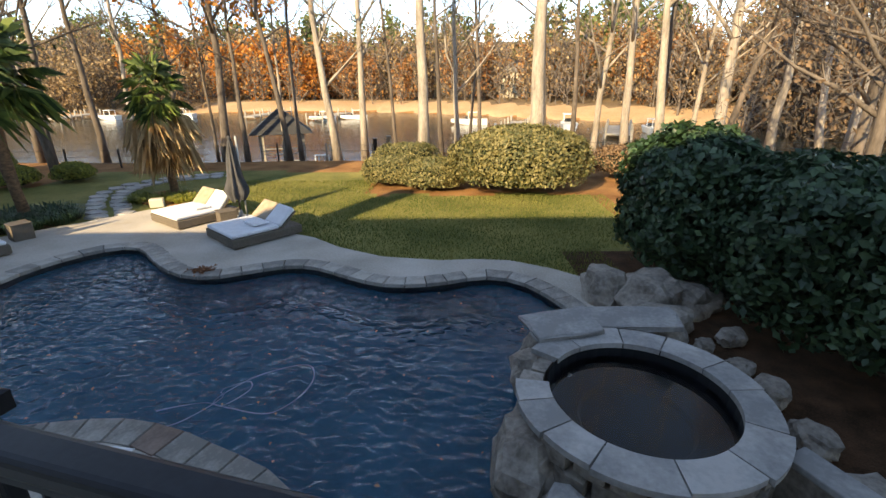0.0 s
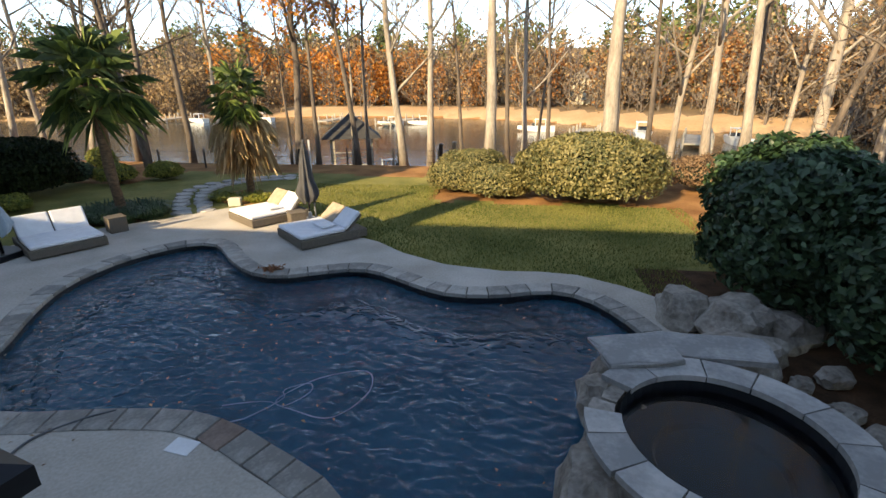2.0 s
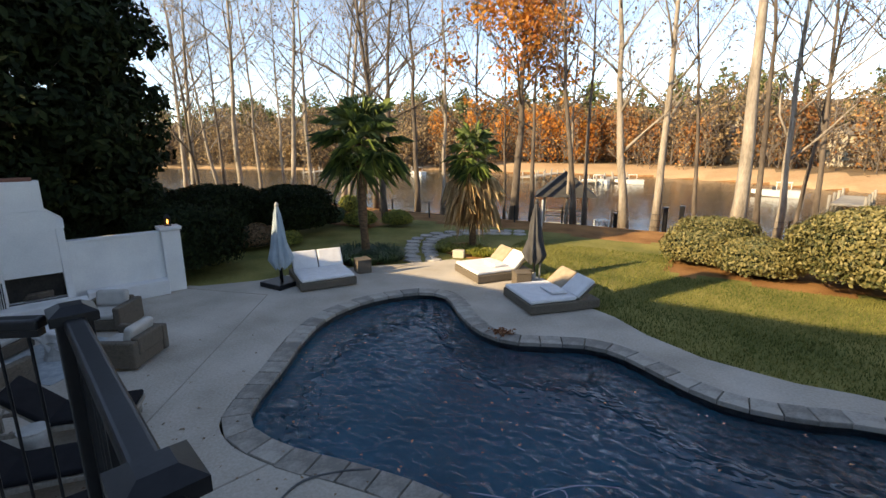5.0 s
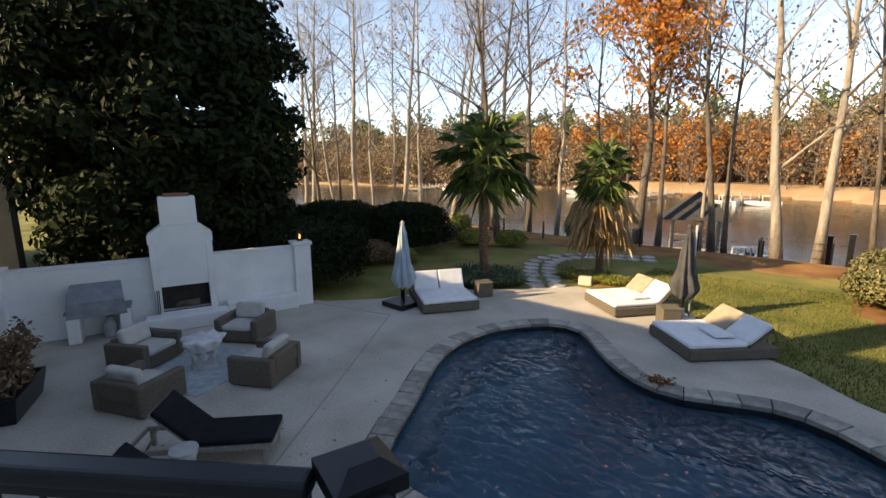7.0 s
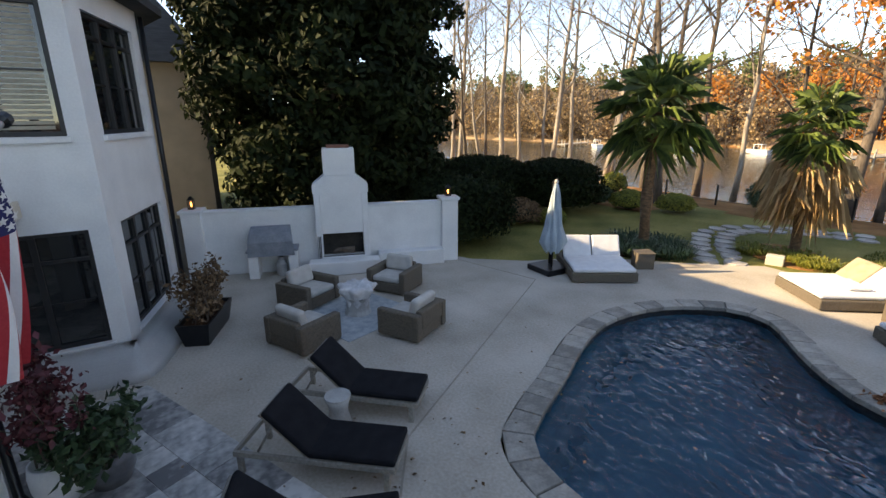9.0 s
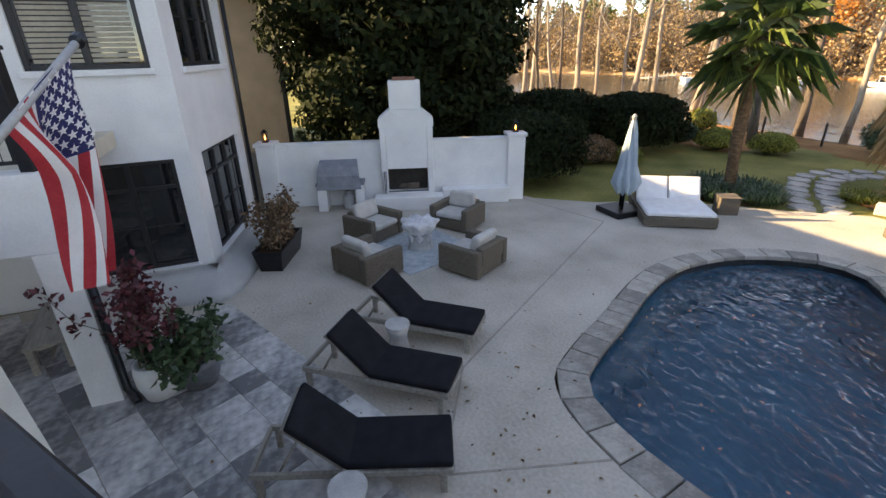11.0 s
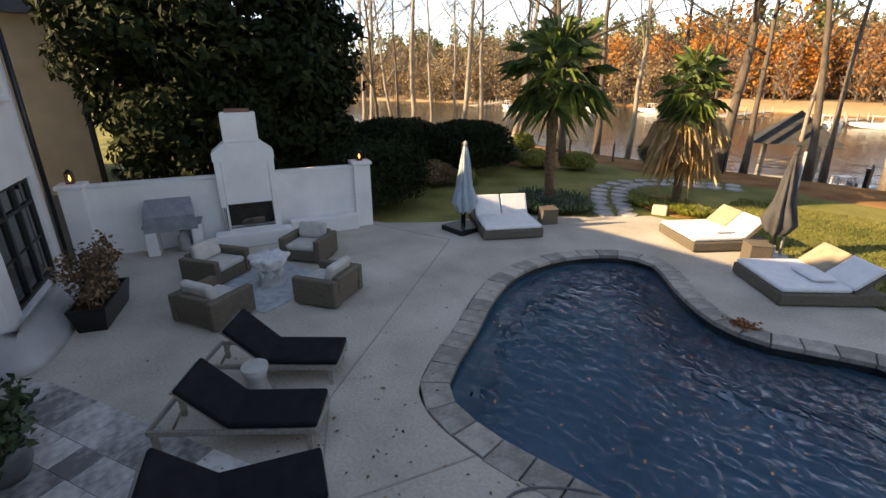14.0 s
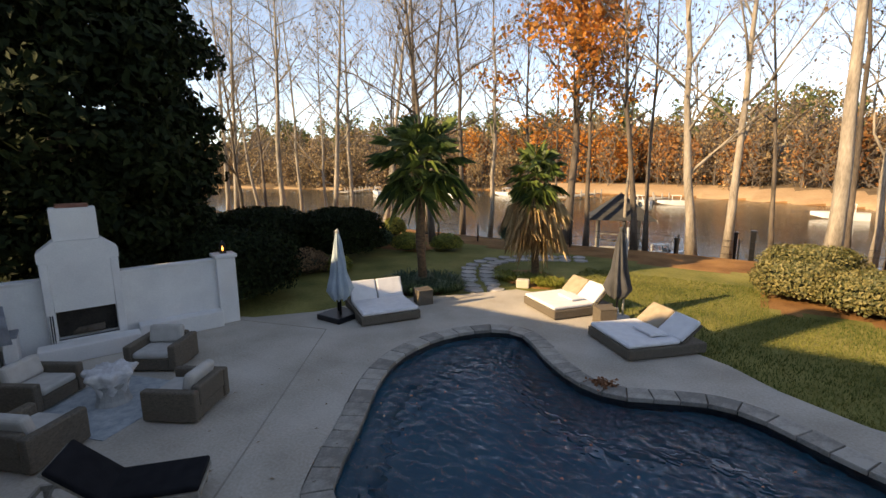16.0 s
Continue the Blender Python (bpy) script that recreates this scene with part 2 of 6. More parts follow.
def tube_arrays(points, radii, sides, verts, faces):
    """Appends a bent, tapering tube to the lists."""
    base, pts = len(verts), [Vector(p) for p in points]
    up = Vector((0.31, 0.17, 0.94)) if abs((pts[-1] - pts[0]).normalized().z) < 0.9 else Vector((1, 0.1, 0))
    for i, p in enumerate(pts):
        d = (pts[min(i + 1, len(pts) - 1)] - pts[max(i - 1, 0)]).normalized()
        u = d.cross(up).normalized()
        w = d.cross(u)
        for a in range(sides):
            t = a * math.tau / sides
            verts.append(p + radii[i] * (math.cos(t) * u + math.sin(t) * w))
    for i in range(len(pts) - 1):
        for a in range(sides):
            b = (a + 1) % sides
            lo, hi = base + i * sides, base + (i + 1) * sides
            faces.append((lo + a, hi + a, hi + b, lo + b))
    faces.append(tuple(base + a for a in range(sides)))
    faces.append(tuple(base + (len(pts) - 1) * sides + a for a in reversed(range(sides))))


def tube(name, points, radius, material, parent=None, sides=8, label=""):
    v, f = [], []
    rr = radius if isinstance(radius, (list, tuple)) else [radius] * len(points)
    tube_arrays(points, rr, sides, v, f)
    return raw(name, v, f, material, parent, label, smooth=True)


def spline(ctrl, per=6, closed=True):
    """A smooth line through the control points (Catmull-Rom)."""
    out, n = [], len(ctrl)
    for i in range(n if closed else n - 1):
        idx = [(i + k) % n if closed else min(max(i + k, 0), n - 1) for k in (-1, 0, 1, 2)]
        p0, p1, p2, p3 = (np.array(ctrl[k], float) for k in idx)
        for s in range(per):
            t = s / per
            out.append(0.5 * (2 * p1 + (p2 - p0) * t + (2 * p0 - 5 * p1 + 4 * p2 - p3) * t * t + (3 * p1 - p0 - 3 * p2 + p3) * t ** 3))
    if not closed:
        out.append(np.array(ctrl[-1], float))
    return np.array(out)


def inside(px, py, poly):
    hit = False
    for (x0, y0), (x1, y1) in zip(poly, np.roll(poly, -1, axis=0)):
        if (y0 > py) != (y1 > py) and px < (x1 - x0) * (py - y0) / (y1 - y0) + x0:
            hit = not hit
    return hit


def evenly(line, step, closed=True):
    pts = np.vstack([line, line[:1]]) if closed else np.array(line)
    d = np.r_[0, np.cumsum(np.hypot(*np.diff(pts, axis=0)[:, :2].T))]
    n = max(3, int(round(d[-1] / step)))
    s = np.linspace(0, d[-1], n, endpoint=not closed)
    return np.stack([np.interp(s, d, pts[:, k]) for k in range(pts.shape[1])], 1)


def offset_loop(line, dist):
    """A closed loop moved sideways: to its right-hand side for dist > 0."""
    t = np.roll(line, -2, 0) - np.roll(line, 2, 0)
    t /= np.hypot(*t.T)[:, None]
    return line + dist * np.stack([t[:, 1], -t[:, 0]], 1)


def slab_with_holes(name, outer, holes, z0, z1, material):
    bm = bmesh.new()
    edges = []
    for loop in (outer, *holes):
        vs = [bm.verts.new((x, y, z1)) for x, y in loop]
        edges += [bm.edges.new((a, b)) for a, b in zip(vs, vs[1:] + vs[:1])]
    bmesh.ops.triangle_fill(bm, edges=edges, use_beauty=True, normal=(0, 0, 1))
    ext = bmesh.ops.extrude_face_region(bm, geom=list(bm.faces))
    bmesh.ops.translate(bm, vec=(0, 0, z0 - z1), verts=[g for g in ext["geom"] if isinstance(g, bmesh.types.BMVert)])
    bmesh.ops.recalc_face_normals(bm, faces=bm.faces)
    return part(name, bm, material)


def leaf_cloud(name, pts, normals, size, material, parent, rng, droop=0.3, label="", long=1.7):
    """Small folded leaves, one at every point, roughly facing along the normals."""
    n = len(pts)
    nrm = normals + rng.normal(0, 0.55, (n, 3))
    nrm /= np.linalg.norm(nrm, axis=1)[:, None]
    r = rng.normal(0, 1, (n, 3)); r[:, 2] -= droop
    u = np.cross(nrm, r); u /= np.linalg.norm(u, axis=1)[:, None]
    w = np.cross(nrm, u)
    s = (size * rng.uniform(0.6, 1.35, n))[:, None]
    fold = nrm * s * 0.22
    a, b = pts - w * s * long * 0.5, pts + w * s * long * 0.5
    l, q = pts - u * s * 0.5 + fold, pts + u * s * 0.5 + fold
    verts = np.stack([a, q, b, l], 1).reshape(-1, 3)
    me = bpy.data.meshes.new(name)
    me.vertices.add(4 * n)
    me.vertices.foreach_set("co", verts.astype(np.float32).ravel())
    me.loops.add(6 * n)
    k = np.arange(n)[:, None] * 4
    me.loops.foreach_set("vertex_index", np.hstack([k, k + 1, k + 2, k, k + 2, k + 3]).astype(np.int32).ravel())
    me.polygons.add(2 * n)
    me.polygons.foreach_set("loop_start", np.arange(0, 6 * n, 3, dtype=np.int32))
    me.update(calc_edges=True)
    me.materials.append(material)
    ob = new(name, me)
    ob.parent = parent
    if label:
        tagged(ob, label)
    return ob


def blob(bm, centre, radii, rough, seed, sub=3):
    """A lumpy, weathered ball: boulders and the dark hearts of shrubs."""
    r = bmesh.ops.create_icosphere(bm, subdivisions=sub, radius=1.0)
    for v in r["verts"]:
        d = v.co.normalized()
        k = 1 + rough * noise.noise(d * 1.6 + Vector((seed, seed * 0.7, 3))) + rough * 0.5 * noise.noise(d * 4 + Vector((seed, 1, seed)))
        v.co = Vector(centre) + Vector((d.x * radii[0], d.y * radii[1], d.z * radii[2])) * k
    return bm


# ---- plan ----
POOL_IN = [(-7.72, 4.78), (-8.1, 5.35), (-8.56, 6.2), (-9.35, 7.55), (-9.75, 8.8), (-9.62, 10.2), (-8.95, 11.28), (-8.3, 11.55), (-7.75, 11.3),
           (-6.9, 10.4), (-6.05, 9.72), (-5.27, 9.52), (-4.54, 9.8), (-3.69, 10.15), (-2.98, 10.05), (-2.11, 9.5), (-1.37, 9.1), (-0.7, 9.03),
           (0.0, 9.15), (0.7, 9.4), (1.25, 9.38), (1.75, 9.05), (2.1, 8.5), (2.4, 7.8), (2.6, 6.9), (2.3, 5.6), (1.7, 4.3), (0.9, 3.0),
           (-0.3, 2.3), (-1.1, 2.7), (-1.62, 3.68), (-2.05, 4.05), (-2.7, 4.36), (-3.4, 4.68), (-4.25, 4.87), (-5.4, 4.74), (-6.3, 4.56), (-7.0, 4.52), (-7.45, 4.6)]
pool = evenly(spline(POOL_IN, 6), 0.15)
cope_out = offset_loop(pool, -0.40)
if inside(*cope_out[0], pool):
    cope_out = offset_loop(pool, 0.40)
DECK = [(-17.6, 1.0), (-15.35, 8.4), (-15.0, 8.55), (-13.9, 9.9), (-13.4, 11.4), (-12.3, 12.75), (-11.3, 13.75), (-10.5, 14.7), (-10.0, 15.35), (-9.0, 15.3),
        (-7.9, 14.9), (-6.6, 14.75), (-5.4, 13.7), (-4.2, 12.55), (-3.55, 12.2), (-2.7, 11.4), (-1.5, 10.7), (-0.1, 10.42), (0.8, 10.48), (1.6, 10.38),
        (2.5, 9.85), (3.1, 9.3), (3.9, 8.2), (3.9, 5.0), (3.6, 2.0), (6.0, -6.0), (-12.9, -6.0), (-13.0, 0.0), (-16.2, 0.9)]
deck_loop = np.array(DECK)

# ---- ground, lake, far shore ----
def ground_height(x, y):
    """The lawn is level; it falls to the lake behind the fence and rises again on the far shore."""
    shore = 30.5 + 0.10 * max(x, 0) + 2.0 * noise.noise(Vector((x * 0.05, 3, 1)))
    far = 84 - 0.10 * x - 0.010 * max(x + 20, 0) ** 2 * (1 if x < 40 else 0.5) + 3 * noise.noise(Vector((x * 0.04, 9, 1)))
    far = max(far, 54) if x > -60 else 84 + 0.25 * (-60 - x) * -1
    h = 0.0
    if y > 25:
        h = -min((y - 25) / max(shore - 25, 1), 1.0) ** 1.5 * 1.5
    if y > shore:
        h = -1.5 - min((y - shore) * 0.2, 2.0)
    if y > far:
        h = -1.6 + min((y - far) * 0.16, 1.9) + max(0, y - far - 18) * 0.075
    h += 0.05 * noise.noise(Vector((x * 0.2, y * 0.2, 0))) * (1 if y > 12 else 0.3)
    return h


def grid(xs, ys):
    V, F = [], []
    for y in ys:
        for x in xs:
            z = ground_height(x, y) - 0.02
            if -19 < x < 6.5 and -8 < y < 16.5 and inside(x, y, deck_loop):
                ring = all(inside(x + dx, y + dy, deck_loop) for dx, dy in ((0.7, 0), (-0.7, 0), (0, 0.7), (0, -0.7)))
                z = -3.2 if ring else z - 0.05
            V.append((x, y, z))
    n = len(xs)
    for j in range(len(ys) - 1):
        for i in range(n - 1):
            k = j * n + i
            F.append((k, k + 1, k + n + 1, k + n))
    return V, F


xs = list(np.unique(np.r_[np.linspace(-900, -200, 8), np.linspace(-190, -32, 40), np.arange(-30, 20.1, 0.5), np.linspace(22, 90, 28), np.linspace(110, 900, 8)]))
ys = list(np.unique(np.r_[np.linspace(-400, -12, 10), np.arange(-10, 36.1, 0.5), np.arange(38, 150, 3.0), np.linspace(160, 1500, 10)]))
gv, gf = grid(xs, ys)
ground = raw("ground", gv, gf, M_GRASS, smooth=True)
tagged(ground, "green and straw-coloured lawn sloping to the lake", "ground", kind="structure")
for m_extra in (M_STRAW, M_SAND, M_SOIL, M_FOREST):
    ground.data.materials.append(m_extra)
for p in ground.data.polygons:
    x, y, z = p.center
    edge = 22.3 + 1.2 * noise.noise(Vector((x * 0.25, 1, 0)))
    if y > 25 and z > -2.2 and y > 48:
        p.material_index = 2 if z < (0.1 if x > -48 else -1.2) else 4
    elif y > edge or (x > -2.8 and y > 17.2 + 0.8 * noise.noise(Vector((x * .5, 2, 0)))) or (x > 5.6 and y > 13.5):
        p.material_index = 1
    elif x > 2.9 and y < 11.2:
        p.material_index = 3
    elif x < -17 and y > 19:
        p.material_index = 1
raw("lake", [(-900, 26, -1.45), (900, 26, -1.45), (900, 320, -1.45), (-900, 320, -1.45)], [(0, 1, 2, 3)], M_LAKE)
tagged(bpy.data.objects["lake"], "calm grey-green lake water reflecting the trees", "lake", kind="structure")

# ---- pool ----
n_pool = len(pool)
pool_thing = thing("swimming_pool", pose(0, 0, 0), "freeform swimming pool with dark blue plaster and stone coping", "pool", kind="structure")
shell_v = [(x, y, -0.03) for x, y in pool] + [(x, y, -0.30) for x, y in pool]
raw("waterline_tile_band", shell_v, [(i, (i + 1) % n_pool, n_pool + (i + 1) % n_pool, n_pool + i) for i in range(n_pool)], M_TILE, pool_thing)
low = offset_loop(pool, -0.35 if inside(*offset_loop(pool, -0.35)[0], pool) else 0.35)
shell = [(x, y, -0.30) for x, y in pool] + [(x, y, -1.7) for x, y in low]
bm = bmesh.new()
sv = [bm.verts.new(v) for v in shell]
for i in range(n_pool):
    j = (i + 1) % n_pool
    bm.faces.new((sv[i], sv[j], sv[n_pool + j], sv[n_pool + i]))
floor_edges = [bm.edges.get((sv[n_pool + i], sv[n_pool + (i + 1) % n_pool])) for i in range(n_pool)]
bmesh.ops.triangle_fill(bm, edges=floor_edges, use_beauty=True)
part("pool_shell", bm, M_PLASTER, pool_thing)
bm = bmesh.new()
wv = [bm.verts.new((x, y, -0.15)) for x, y in pool]
bmesh.ops.triangle_fill(bm, edges=[bm.edges.new((wv[i], wv[(i + 1) % n_pool])) for i in range(n_pool)], use_beauty=True, normal=(0, 0, 1))
water = part("water_surface", bm, M_WATER, pool_thing, "rippled dark blue pool water")
water.visible_shadow = False

deck = slab_with_holes("pool_deck", deck_loop, [offset_loop(pool, 0.39 if not inside(*offset_loop(pool, 0.39)[0], pool) else -0.39)], -0.22, 0.0, M_DECK)
tagged(deck, "pale tan concrete pool deck with hairline stains", "deck", kind="structure")


def strip(name, line, width, z0, z1, material, parent=None):
    """A narrow band along an open line."""
    p = np.array(line, float)
    t = np.gradient(p, axis=0); t /= np.hypot(*t.T)[:, None]
    q = np.stack([t[:, 1], -t[:, 0]], 1) * width / 2
    n = len(p)
    V = [(*a, z1) for a in p + q] + [(*a, z1) for a in p - q] + [(*a, z0) for a in p + q] + [(*a, z0) for a in p - q]
    F = []
    for i in range(n - 1):
        F += [(i, i + 1, n + i + 1, n + i), (i, 2 * n + i, 2 * n + i + 1, i + 1), (n + i, n + i + 1, 3 * n + i + 1, 3 * n + i)]
    return raw(name, V, F, material, parent)


M_JOINT = mat("joint_sealant", (0.25, 0.22, 0.185), (0.36, 0.32, 0.275), 0.9, scale=6, fine=40, bump=0.1)
for a, b in (((-12.5, 9.0), (-8.52, 3.32)), ((-8.52, 3.32), (-7.0, 2.42)), ((-6.98, 2.36), (-6.45, 4.15)), ((-15.1, 8.2), (-12.5, 9.0))):
    d = np.array([a, b])
    tagged(strip("deck_joint", evenly(d, 0.5, False), 0.028, -0.01, 0.004, M_JOINT), "thin sealed joint across the concrete deck", "joint", kind="structure")

# ---- house, balcony ----
def wall_between(name, a, b, z0, z1, thick, openings, material, label, side=1):
    """An upright wall from a to b; openings are (u0, u1, z0, z1) along it; the thickness goes to the left of a-b for side 1."""
    a, b = Vector((*a, 0)), Vector((*b, 0))
    L = (b - a).length
    us = sorted({0, L, *(u for o in openings for u in o[:2])})
    zs = sorted({z0, z1, *(z for o in openings for z in o[2:])})
    bm = bmesh.new()
    vs = {}
    def vert(u, z):
        return vs.setdefault((u, z), bm.verts.new((u, 0, z)))
    for u0, u1 in zip(us, us[1:]):
        for q0, q1 in zip(zs, zs[1:]):
            cu, cz = (u0 + u1) / 2, (q0 + q1) / 2
            if not any(o[0] < cu < o[1] and o[2] < cz < o[3] for o in openings):
                key = [(u0, q0), (u1, q0), (u1, q1), (u0, q1)]
                for k in key:
                    if k not in vs:
                        vs[k] = bm.verts.new((k[0], 0, k[1]))
                bm.faces.new([vs[k] for k in key])
    ext = bmesh.ops.extrude_face_region(bm, geom=list(bm.faces))
    bmesh.ops.translate(bm, vec=(0, side * thick, 0), verts=[g for g in ext["geom"] if isinstance(g, bmesh.types.BMVert)])
    bmesh.ops.recalc_face_normals(bm, faces=bm.faces)
    ob = part(name, bm, material)
    ob.matrix_world = pose(a.x, a.y, 0, 0, 0, math.degrees(math.atan2(b.y - a.y, b.x - a.x)))
    return tagged(ob, label, "wall", kind="structure")


def window(name, wall, u0, u1, z0, z1, cols, transom, label, side=1, blinds=False, mid=0.5):
    """Black-framed window in a wall's opening: frame, mullions, panes, sill."""
    w = thing(name, wall.matrix_world @ Matrix.Translation((u0, side * 0.06, z0)), label, "window", kind="structure")
    W, H, f = u1 - u0, z1 - z0, 0.075
    s = side
    for n, b4 in (("frame_side", (0, f, 0, H)), ("frame_side", (W - f, W, 0, H)), ("frame_top", (f, W - f, H - f, H)), ("frame_bottom", (f, W - f, 0, f))):
        part(n, box(b4[0], 0, b4[2], b4[1], s * 0.11, b4[3], 0.008), M_FRAME, w)
    rows = [f, H - f]
    if transom:
        rows = [f, H - f - transom, H - f]
        part("transom_bar", box(f, s * 0.005, H - f - transom - 0.03, W - f, s * 0.10, H - f - transom + 0.03, 0.006), M_FRAME, w)
    cw = (W - 2 * f) / cols
    for c in range(1, cols):
        part("mullion", box(f + c * cw - 0.045, -s * 0.004, f, f + c * cw + 0.045, s * 0.105, H - f, 0.006), M_FRAME, w)
    mz = f + (rows[1] - f) * mid
    for c in range(cols):
        x0, x1 = f + c * cw, f + (c + 1) * cw
        for r0, r1 in zip(rows, rows[1:]):
            pane = part("pane", box(x0, s * 0.05, r0, x1, s * 0.06, r1), M_GLASS, w)
        part("glazing_bar", box(x0 + 0.045, s * 0.03, mz - 0.015, x1 - 0.045, s * 0.075, mz + 0.015, 0.004), M_FRAME, w)
        if blinds:
            for k in range(int((rows[1] - f) / 0.075)):
                part("blind_slat", box(x0 + 0.06, s * 0.041, f + 0.03 + k * 0.075, x1 - 0.06, s * 0.048, f + 0.085 + k * 0.075), M_BLIND, w)
    part("window_sill", box(-0.06, -s * 0.13, -0.10, W + 0.06, s * 0.0, -0.002, 0.012), M_WHITE, w, "white painted brick sill")
    return w


M_BLIND = mat("pale_blind", (0.30, 0.26, 0.20), (0.46, 0.41, 0.32), 0.8, scale=2, fine=20, bump=0)
K, P = (-13.05, 0.02), (-16.1, 0.85)
LB = math.hypot(P[0] - K[0], P[1] - K[1])
wallA = wall_between("wall_east", (-12.92, -6.0), K, 0.0, 6.3, 0.3, [(4.22, 5.74, 0.38, 2.4), (4.05, 5.74, 3.9, 5.85)], M_WHITE, "white painted brick house wall with black windows")
window("window_1", wallA, 4.22, 5.74, 0.38, 2.4, 2, 0.42, "tall black-framed double window with transom panes", 1)
window("window_2", wallA, 4.05, 5.74, 3.9, 5.85, 2, 0, "black-framed upper window with closed pale blinds", 1, blinds=True)
wallB = wall_between("wall_north", K, P, 0.0, 6.3, 0.3, [(0.5, 2.75, 0.38, 2.4), (0.55, 2.75, 3.9, 5.85)], M_WHITE, "white painted brick bay wall with black windows")
window("window_3", wallB, 0.5, 2.75, 0.38, 2.4, 3, 0.42, "tall black-framed triple window with transom panes", 1)
window("window_4", wallB, 0.55, 2.75, 3.9, 5.85, 3, 0.3, "black-framed upper triple window beside the gutter pipe", 1)
for nm, a, b in (("wall_northwest", P, (-19.8, -0.1)), ("wall_west", (-19.8, -0.1), (-19.8, -6.0)), ("wall_south", (-19.8, -6.0), (-12.92, -6.0))):
    wall_between(nm, a, b, 0.0, 6.3, 0.25, [], M_WHITE, "plain white house wall")
# floor between the storeys; near-black colour stands in for unlit rooms
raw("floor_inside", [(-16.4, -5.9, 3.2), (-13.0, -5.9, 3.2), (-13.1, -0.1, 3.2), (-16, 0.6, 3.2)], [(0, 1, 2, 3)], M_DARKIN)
tagged(bpy.data.objects["floor_inside"], "floor inside the house, coloured near-black as unlit rooms", "floor", kind="structure")
# sloping white skirt at the foot of the bay
bm = bmesh.new()
foot = [(-12.9, -2.4), (-12.95, -0.1), (-13.2, 0.12), (-16.1, 0.92)]
toe = [(-12.2, -2.4), (-12.0, -0.5), (-12.25, 0.45), (-15.4, 1.35)]
fz = [0.36, 0.36, 0.36, 0.36]
rows = [[(x, y, z) for (x, y), z in zip(foot, fz)], [(a[0] * .6 + b[0] * .4, a[1] * .6 + b[1] * .4, 0.30) for a, b in zip(foot, toe)], [(a[0] * .15 + b[0] * .85, a[1] * .15 + b[1] * .85, 0.12) for a, b in zip(foot, toe)], [(x, y, -0.02) for x, y in toe]]
rows = [[Vector(p) for p in spline(r, 5, False)] for r in rows]
rv = [[bm.verts.new(p) for p in r] for r in rows]
for r0, r1 in zip(rv, rv[1:]):
    for i in range(len(r0) - 1):
        bm.faces.new((r0[i], r1[i], r1[i + 1], r0[i + 1]))
bmesh.ops.solidify(bm, geom=list(bm.faces), thickness=0.05)
tagged(part("wall_skirt", bm, M_WHITE, smooth=True), "sloping white painted base of the bay", "wall base", kind="structure")


def gable_roof(name, x0, y0, x1, y1, eave, ridge, along, over, material, label):
    bm = bmesh.new()
    x0, y0, x1, y1 = x0 - over, y0 - over, x1 + over, y1 + over
    if along == "x":
        ym = (y0 + y1) / 2
        pts = [(x0, y0, eave), (x1, y0, eave), (x1, y1, eave), (x0, y1, eave), (x0, ym, ridge), (x1, ym, ridge)]
        fs = [(0, 1, 5, 4), (2, 3, 4, 5), (1, 2, 5), (3, 0, 4), (3, 2, 1, 0)]
    else:
        xm = (x0 + x1) / 2
        pts = [(x0, y0, eave), (x1, y0, eave), (x1, y1, eave), (x0, y1, eave), (xm, y0, ridge), (xm, y1, ridge)]
        fs = [(1, 2, 5, 4), (3, 0, 4, 5), (0, 1, 4), (2, 3, 5), (3, 2, 1, 0)]
    vs = [bm.verts.new(p) for p in pts]
    for f in fs:
        bm.faces.new([vs[i] for i in f])
    bmesh.ops.recalc_face_normals(bm, faces=bm.faces)
    return tagged(part(name, bm, material), label, "roof", kind="structure")


# wing roof: eaves follow the bay
bm = bmesh.new()
eav = [(-12.35, -6.4), (-12.5, 0.35), (-16.45, 1.35), (-20.3, 0.3), (-20.3, -6.4)]
ev = [bm.verts.new((*p, 6.3)) for p in eav] + [bm.verts.new((*p, 6.45)) for p in eav] + [bm.verts.new((-14.8, -3.0, 9.3)), bm.verts.new((-19.6, -3.0, 9.3))]
bm.faces.new(ev[4::-1])
for i in range(5):
    j = (i + 1) % 5
    bm.faces.new((ev[i], ev[j], ev[5 + j], ev[5 + i]))
for f in ((5, 6, 10), (6, 7, 10), (7, 11, 10), (7, 8, 11), (8, 9, 11), (9, 5, 10, 11)):
    bm.faces.new([ev[i] for i in f])
bmesh.ops.recalc_face_normals(bm, faces=bm.faces)
tagged(part("roof_wing", bm, M_ROOF), "dark shingled hipped roof over the bay wing", "roof", kind="structure")
# main block behind the balcony
wall_between("wall_main", (8.0, -4.6), (-12.9, -4.6), 0.0, 9.0, 0.3, [], M_WHITE, "plain white main house wall behind the balcony", side=1)
wall_between("wall_end", (8.0, -14.0), (8.0, -4.6), 0.0, 9.0, 0.3, [], M_WHITE, "plain white house end wall")
gable_roof("roof_main", -17.4, -13.5, 8.0, -4.6, 9.0, 13.6, "x", 0.5, M_ROOF, "dark shingled main roof")
gable_roof("roof_gable_front", 1.0, -9.0, 7.0, -4.0, 9.0, 11.6, "y", 0.3, M_ROOF, "dark shingled front gable roof")
chim = part("house_chimney", box(-13.6, -3.0, 6.0, -12.8, -2.2, 12.0, 0.03), M_WHITE)
tagged(chim, "tall white painted house chimney", "chimney", kind="structure")

